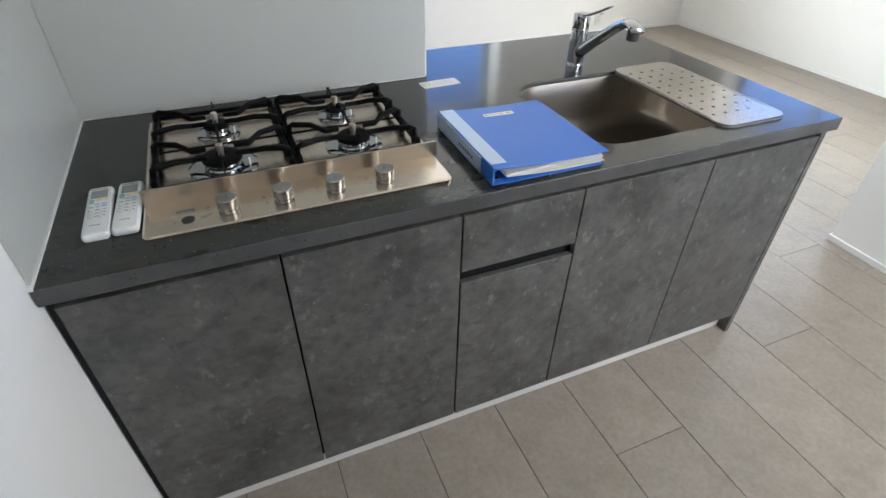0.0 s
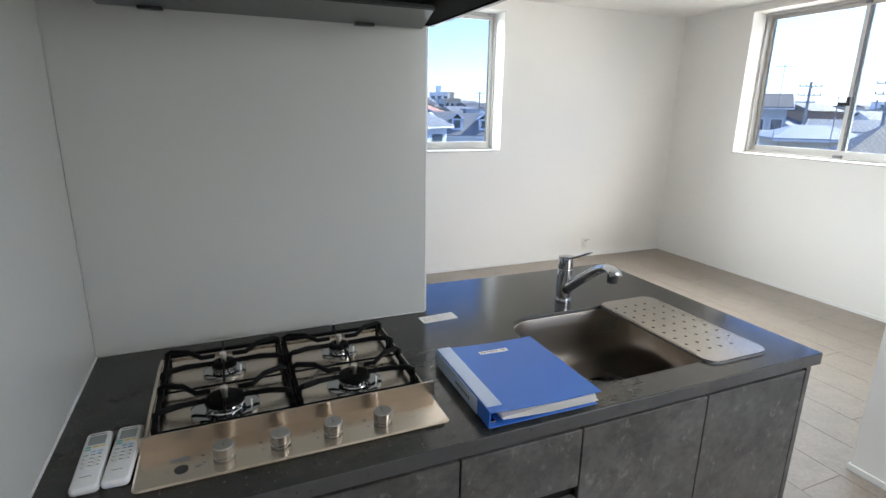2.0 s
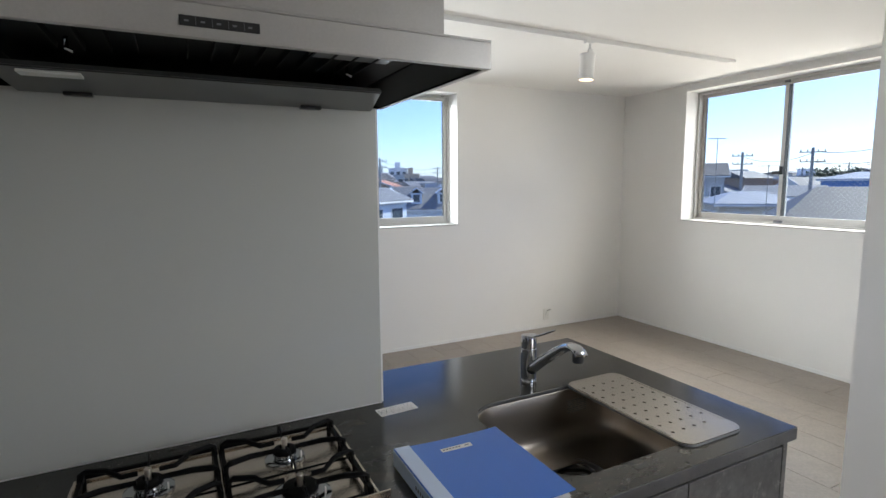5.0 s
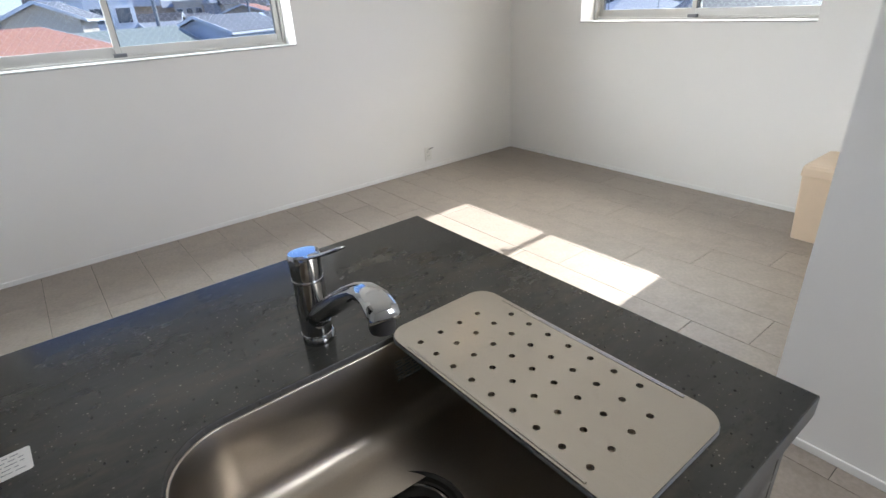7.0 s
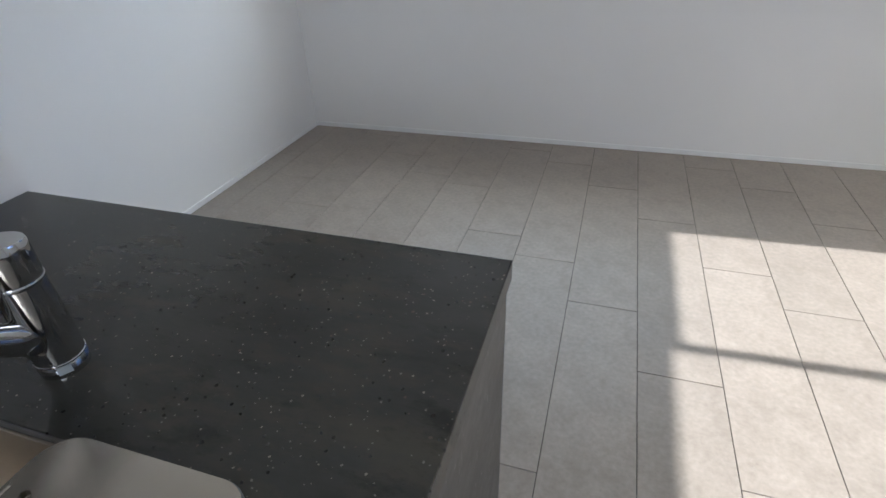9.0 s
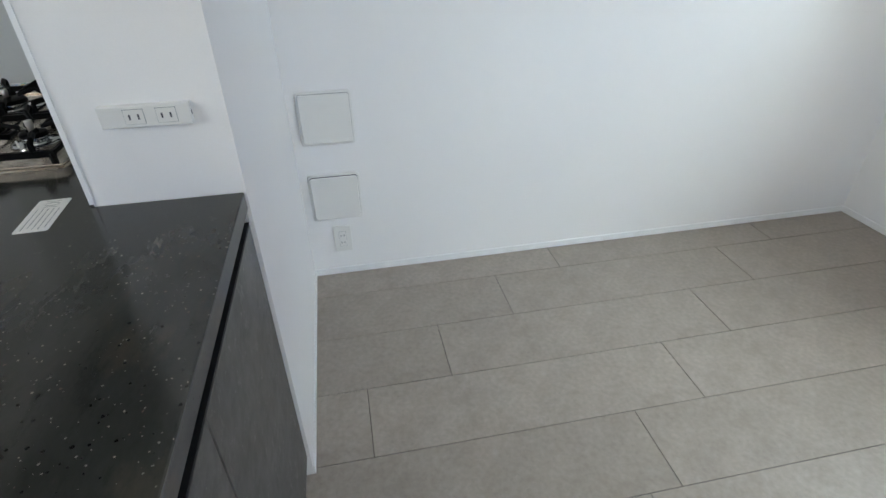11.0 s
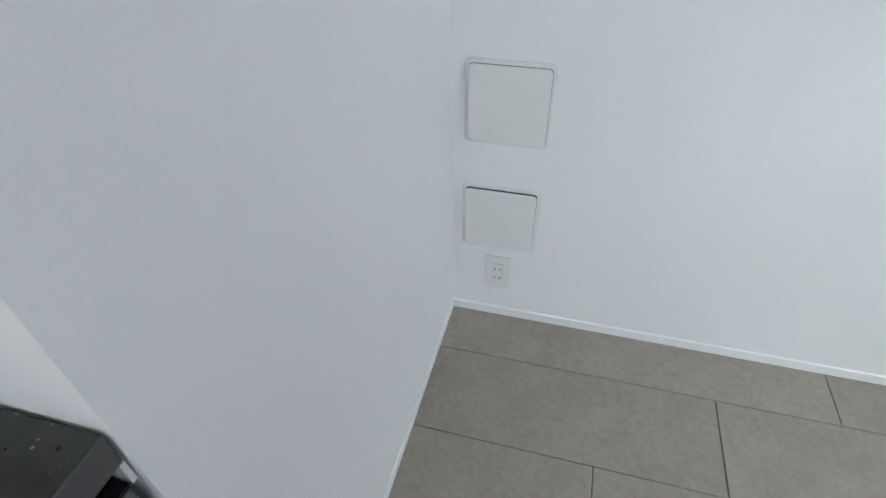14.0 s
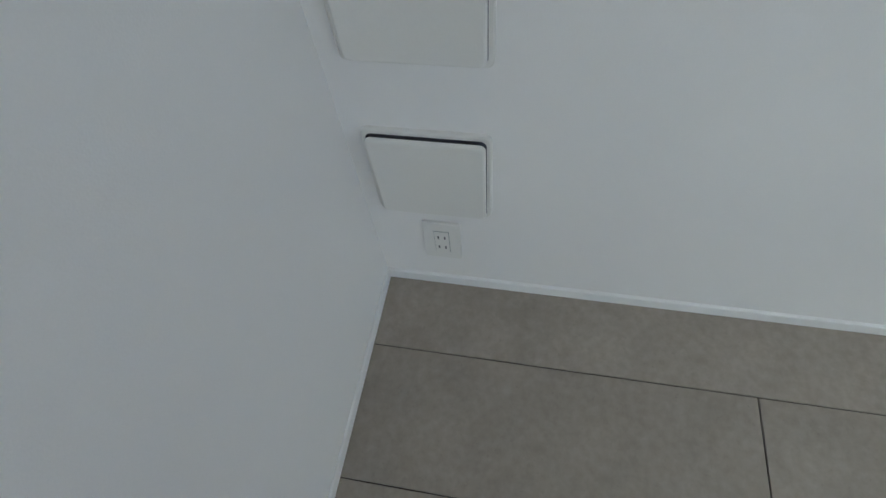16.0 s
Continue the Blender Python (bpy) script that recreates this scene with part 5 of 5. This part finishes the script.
block(69.0, 160, 12, 10, 4.0, -70, "grey", 6, False)


def pole(az, d, top, arms):
    x, y = spot_at(az, d)
    thing = base("utility_pole", (0, 0, 0), "grey concrete utility pole with crossarms over the roofs", "utility pole", "utility poles of the town")
    h = top - GZ
    bm = bmesh.new()
    add_sweep(bm, [(0, 0, 0), (0, 0, h)], [0.17, 0.11], 10)
    put("shaft", bm, POLE, thing)
    bm = bmesh.new()
    for i in range(arms):
        z = h - 0.35 - 0.75 * i
        add_sweep(bm, [(-0.9 + 0.1 * i, 0, z), (0.9, 0, z)], 0.05, 6)
        for u in (-0.8, -0.35, 0.35, 0.8):
            add_sweep(bm, [(u, 0, z), (u, 0, z + 0.22)], 0.045, 6)
    bits(put("crossarm", bm, POLE, thing))
    thing.matrix_world = pose(x, y, GZ, 0, 0, -az + 12)
    return x, y, top


def wire(a, b):
    bm = bmesh.new()
    pts = []
    for i in range(13):
        t = i / 12
        p = Vector(a).lerp(Vector(b), t)
        p.z -= 1.0 * 4 * t * (1 - t) * 0.6
        pts.append(p)
    add_sweep(bm, pts, 0.022, 4)
    tagged(put("overhead_wire", bm, BLACK), "thin black overhead wire between utility poles", "wire", "overhead wires")


P = {k: pole(*v) for k, v in {"a": (12.4, 46, 4.5, 3), "b": (20.2, 66, 4.7, 2), "c": (26.5, 90, 4.4, 2), "d": (62.4, 50, 4.1, 2), "e": (56.9, 56, 4.2, 2),
                              "f": (73.0, 34, 4.6, 2), "g": (66.6, 100, 4.2, 2), "h": (68.0, 95, 4.0, 1), "i": (7.0, 80, 7.4, 1), "j": (61.6, 95, 3.6, 1), "k": (64.9, 110, 4.6, 1)}.items()}
for p, q, dz in (("a", "b", -0.3), ("b", "c", -0.3), ("d", "f", -0.3), ("d", "f", -1.1), ("d", "e", -0.4), ("i", "a", -0.3), ("b", "c", -0.9)):
    wire((P[p][0], P[p][1], P[p][2] + dz), (P[q][0], P[q][1], P[q][2] + dz))


def antenna(az, d, foot, top):
    x, y = spot_at(az, d)
    bm = bmesh.new()
    add_sweep(bm, [(0, 0, foot), (0, 0, top)], 0.025, 6)
    add_sweep(bm, [(-0.6, 0, top - 0.1), (0.6, 0, top - 0.1)], 0.02, 6)
    for u in (-0.5, -0.3, -0.1, 0.15, 0.4):
        add_sweep(bm, [(u, -0.3, top - 0.1), (u, 0.3, top - 0.1)], 0.015, 4)
    ob = put("roof_antenna", bm, POLE)
    tagged(ob, "thin metal television antenna on a roof mast", "antenna", "roof antennas")
    ob.matrix_world = pose(x, y, 0, 0, 0, -az + 20)


antenna(54.8, 40, 0.0, 4.5)
antenna(59.2, 36, -0.8, 2.5)
antenna(53.6, 62, 3.2, 5.0)
antenna(9.0, 60, 3.2, 5.2)
antenna(6.0, 86, 6.3, 9.5)


def tree(az, d, top, r, seed, bare=False):
    rng = random.Random(seed)
    x, y = spot_at(az, d)
    h = top - GZ
    thing = base("tree", (0, 0, 0), "dark green leafy town tree" if not bare else "bare leafless winter tree behind the roofs", "tree", "trees of the town")
    bm = bmesh.new()
    add_sweep(bm, [(0, 0, 0), (0.1, 0, h * 0.4), (0, 0.1, h * 0.75), (0, 0, h * 0.95)], [0.25, 0.2, 0.12, 0.04], 8)
    tips = []
    for i in range(16):
        a, z = rng.uniform(0, 6.28), rng.uniform(0.4, 0.85) * h
        l = r * rng.uniform(0.6, 1.0)
        tip = (l * math.cos(a), l * math.sin(a), z + l * rng.uniform(0.3, 0.8))
        tips.append(tip)
        add_sweep(bm, [(0, 0, z), (tip[0] * 0.5, tip[1] * 0.5, z + (tip[2] - z) * 0.4), tip], [0.08, 0.05, 0.015], 5)
        for j in range(4 if bare else 0):
            q = [tip[c] * rng.uniform(0.5, 0.9) + (z if c == 2 else 0) * 0.2 for c in range(3)]
            add_sweep(bm, [q, (q[0] + rng.uniform(-0.8, 0.8), q[1] + rng.uniform(-0.8, 0.8), q[2] + rng.uniform(0.3, 1.0))], [0.03, 0.01], 4)
    put("trunk", bm, BARK, thing)
    if not bare:
        verts, faces = [], []
        for i in range(1500):
            t = rng.choice(tips)
            c = Vector((t[0] + rng.gauss(0, r * 0.3), t[1] + rng.gauss(0, r * 0.3), t[2] + rng.gauss(0, r * 0.25)))
            u = Vector((rng.gauss(0, 1), rng.gauss(0, 1), rng.gauss(0, 1))).normalized()
            w = u.orthogonal().normalized()
            s = rng.uniform(0.22, 0.42)
            k = len(verts)
            verts += [c + u * s, c + w * s * 0.6, c - u * s, c - w * s * 0.6]
            faces.append((k, k + 1, k + 2, k + 3))
        me = bpy.data.meshes.new("leaves")
        me.from_pydata(verts, [], faces)
        me.materials.append(LEAF)
        lv = new("leaves", me)
        lv.parent = thing
        tagged(lv, kind="stuff")
    thing.matrix_world = pose(x, y, GZ)


tree(64.5, 105, 3.4, 2.4, 1)
tree(63.4, 108, 3.0, 2.2, 2)
tree(66.9, 110, 3.8, 2.2, 3, True)
tree(16.2, 66, 0.5, 1.2, 5)
tree(20.0, 140, 3.2, 3.2, 7)
tree(17.9, 140, 3.6, 3.5, 8)
tree(18.9, 145, 3.5, 3.0, 9)

# the crowd of roofs between and beyond, too far off to tell apart
rng = random.Random(11)
bms = {k: bmesh.new() for k in ("white", "cream", "grey", "tan", "brown")}
roofs = {k: bmesh.new() for k in ("grey", "brown", "pale")}
for lo_az, hi_az, count in ((-12, 36, 330), (44, 84, 330)):
    for i in range(count):
        az, d = rng.uniform(lo_az, hi_az), 100 + 420 * rng.random() ** 1.5
        x, y = spot_at(az, d)
        w, dd = rng.uniform(5, 11), rng.uniform(5, 9)
        top = 1.44 + d * math.tan(radians(rng.uniform(-1.7, 0.1) if rng.random() < 0.85 else rng.uniform(0.1, 0.7)))
        k = rng.choice(list(bms))
        add_box(bms[k], x - w / 2, x + w / 2, y - dd / 2, y + dd / 2, GZ, top)
        if rng.random() < 0.75:
            rb = roofs[rng.choice(list(roofs))]
            rh = rng.uniform(0.7, 1.4)
            a = [rb.verts.new(v) for v in ((x - w / 2 - 0.4, y - dd / 2 - 0.4, top), (x + w / 2 + 0.4, y - dd / 2 - 0.4, top), (x + w / 2 + 0.4, y + dd / 2 + 0.4, top), (x - w / 2 - 0.4, y + dd / 2 + 0.4, top))]
            b = [rb.verts.new(v) for v in ((x - w / 2, y, top + rh), (x + w / 2, y, top + rh))]
            for f in ((a[0], a[1], b[1], b[0]), (a[2], a[3], b[0], b[1]), (a[1], a[2], b[1]), (a[3], a[0], b[0]), tuple(a)):
                rb.faces.new(f)
for k, b in bms.items():
    tagged(put("distant_buildings", b, PAINT[k]), "crowd of far low town buildings", "town", kind="stuff")
for k, b in roofs.items():
    tagged(put("distant_roofs", b, ROOF[k]), "crowd of far pitched roofs", "town", kind="stuff")

# ---------------------------------------------------------------- floor planks
PW, PL, PX0 = 0.2553, 1.025, 0.164
OFFS = (0.955, 0.665, 0.372, 0.095, 0.881, 0.788, 0.33, 0.174, 0.935, 0.626, 0.270, 0.06, 0.761, 0.515, 0.295, 0.018, 0.75, 0.45, 0.16, 0.90)
made = {}


def plank(x0, x1, y0, y1):
    g = 0.0011
    w, l = round(x1 - x0 - 2 * g, 4), round(y1 - y0 - 2 * g, 4)
    if (w, l) not in made:
        bm = bmesh.new()
        vs = []
        for inset, z in ((0.0, -0.0028), (0.0, -0.0008), (0.0008, 0.0)):
            vs.append([(x, y, z) for x, y in ((-w / 2 + inset, -l / 2 + inset), (w / 2 - inset, -l / 2 + inset), (w / 2 - inset, l / 2 - inset), (-w / 2 + inset, l / 2 - inset))])
        rings = loft(bm, vs)
        bm.faces.new(rings[-1])
        ob = put("plank", bm, PLANK, floor_ob)
        made[(w, l)] = ob.data
    else:
        ob = new("plank", made[(w, l)])
        ob.parent = floor_ob
    ob.location = ((x0 + x1) / 2, (y0 + y1) / 2, 0)


for col in range(20):
    x0, x1 = max(0.0, PX0 + (col - 1) * PW), min(XE, PX0 + col * PW)
    if x1 - x0 < 0.01:
        continue
    cuts = [OFFS[col] + k * PL for k in range(-4, 5)]
    if col == 4:
        cuts = [0.45 + k * PL for k in range(-4, 1)] + [c for c in cuts if c > 0.5]
    for y, y_next in zip(cuts, cuts[1:]):
        a, b = max(YK if x0 < XK else YS, y), min(YN, y_next)
        if b - a > 0.02:
            plank(x0, min(x1, 2.92) if x0 < XK and b <= YS else x1, a, b)
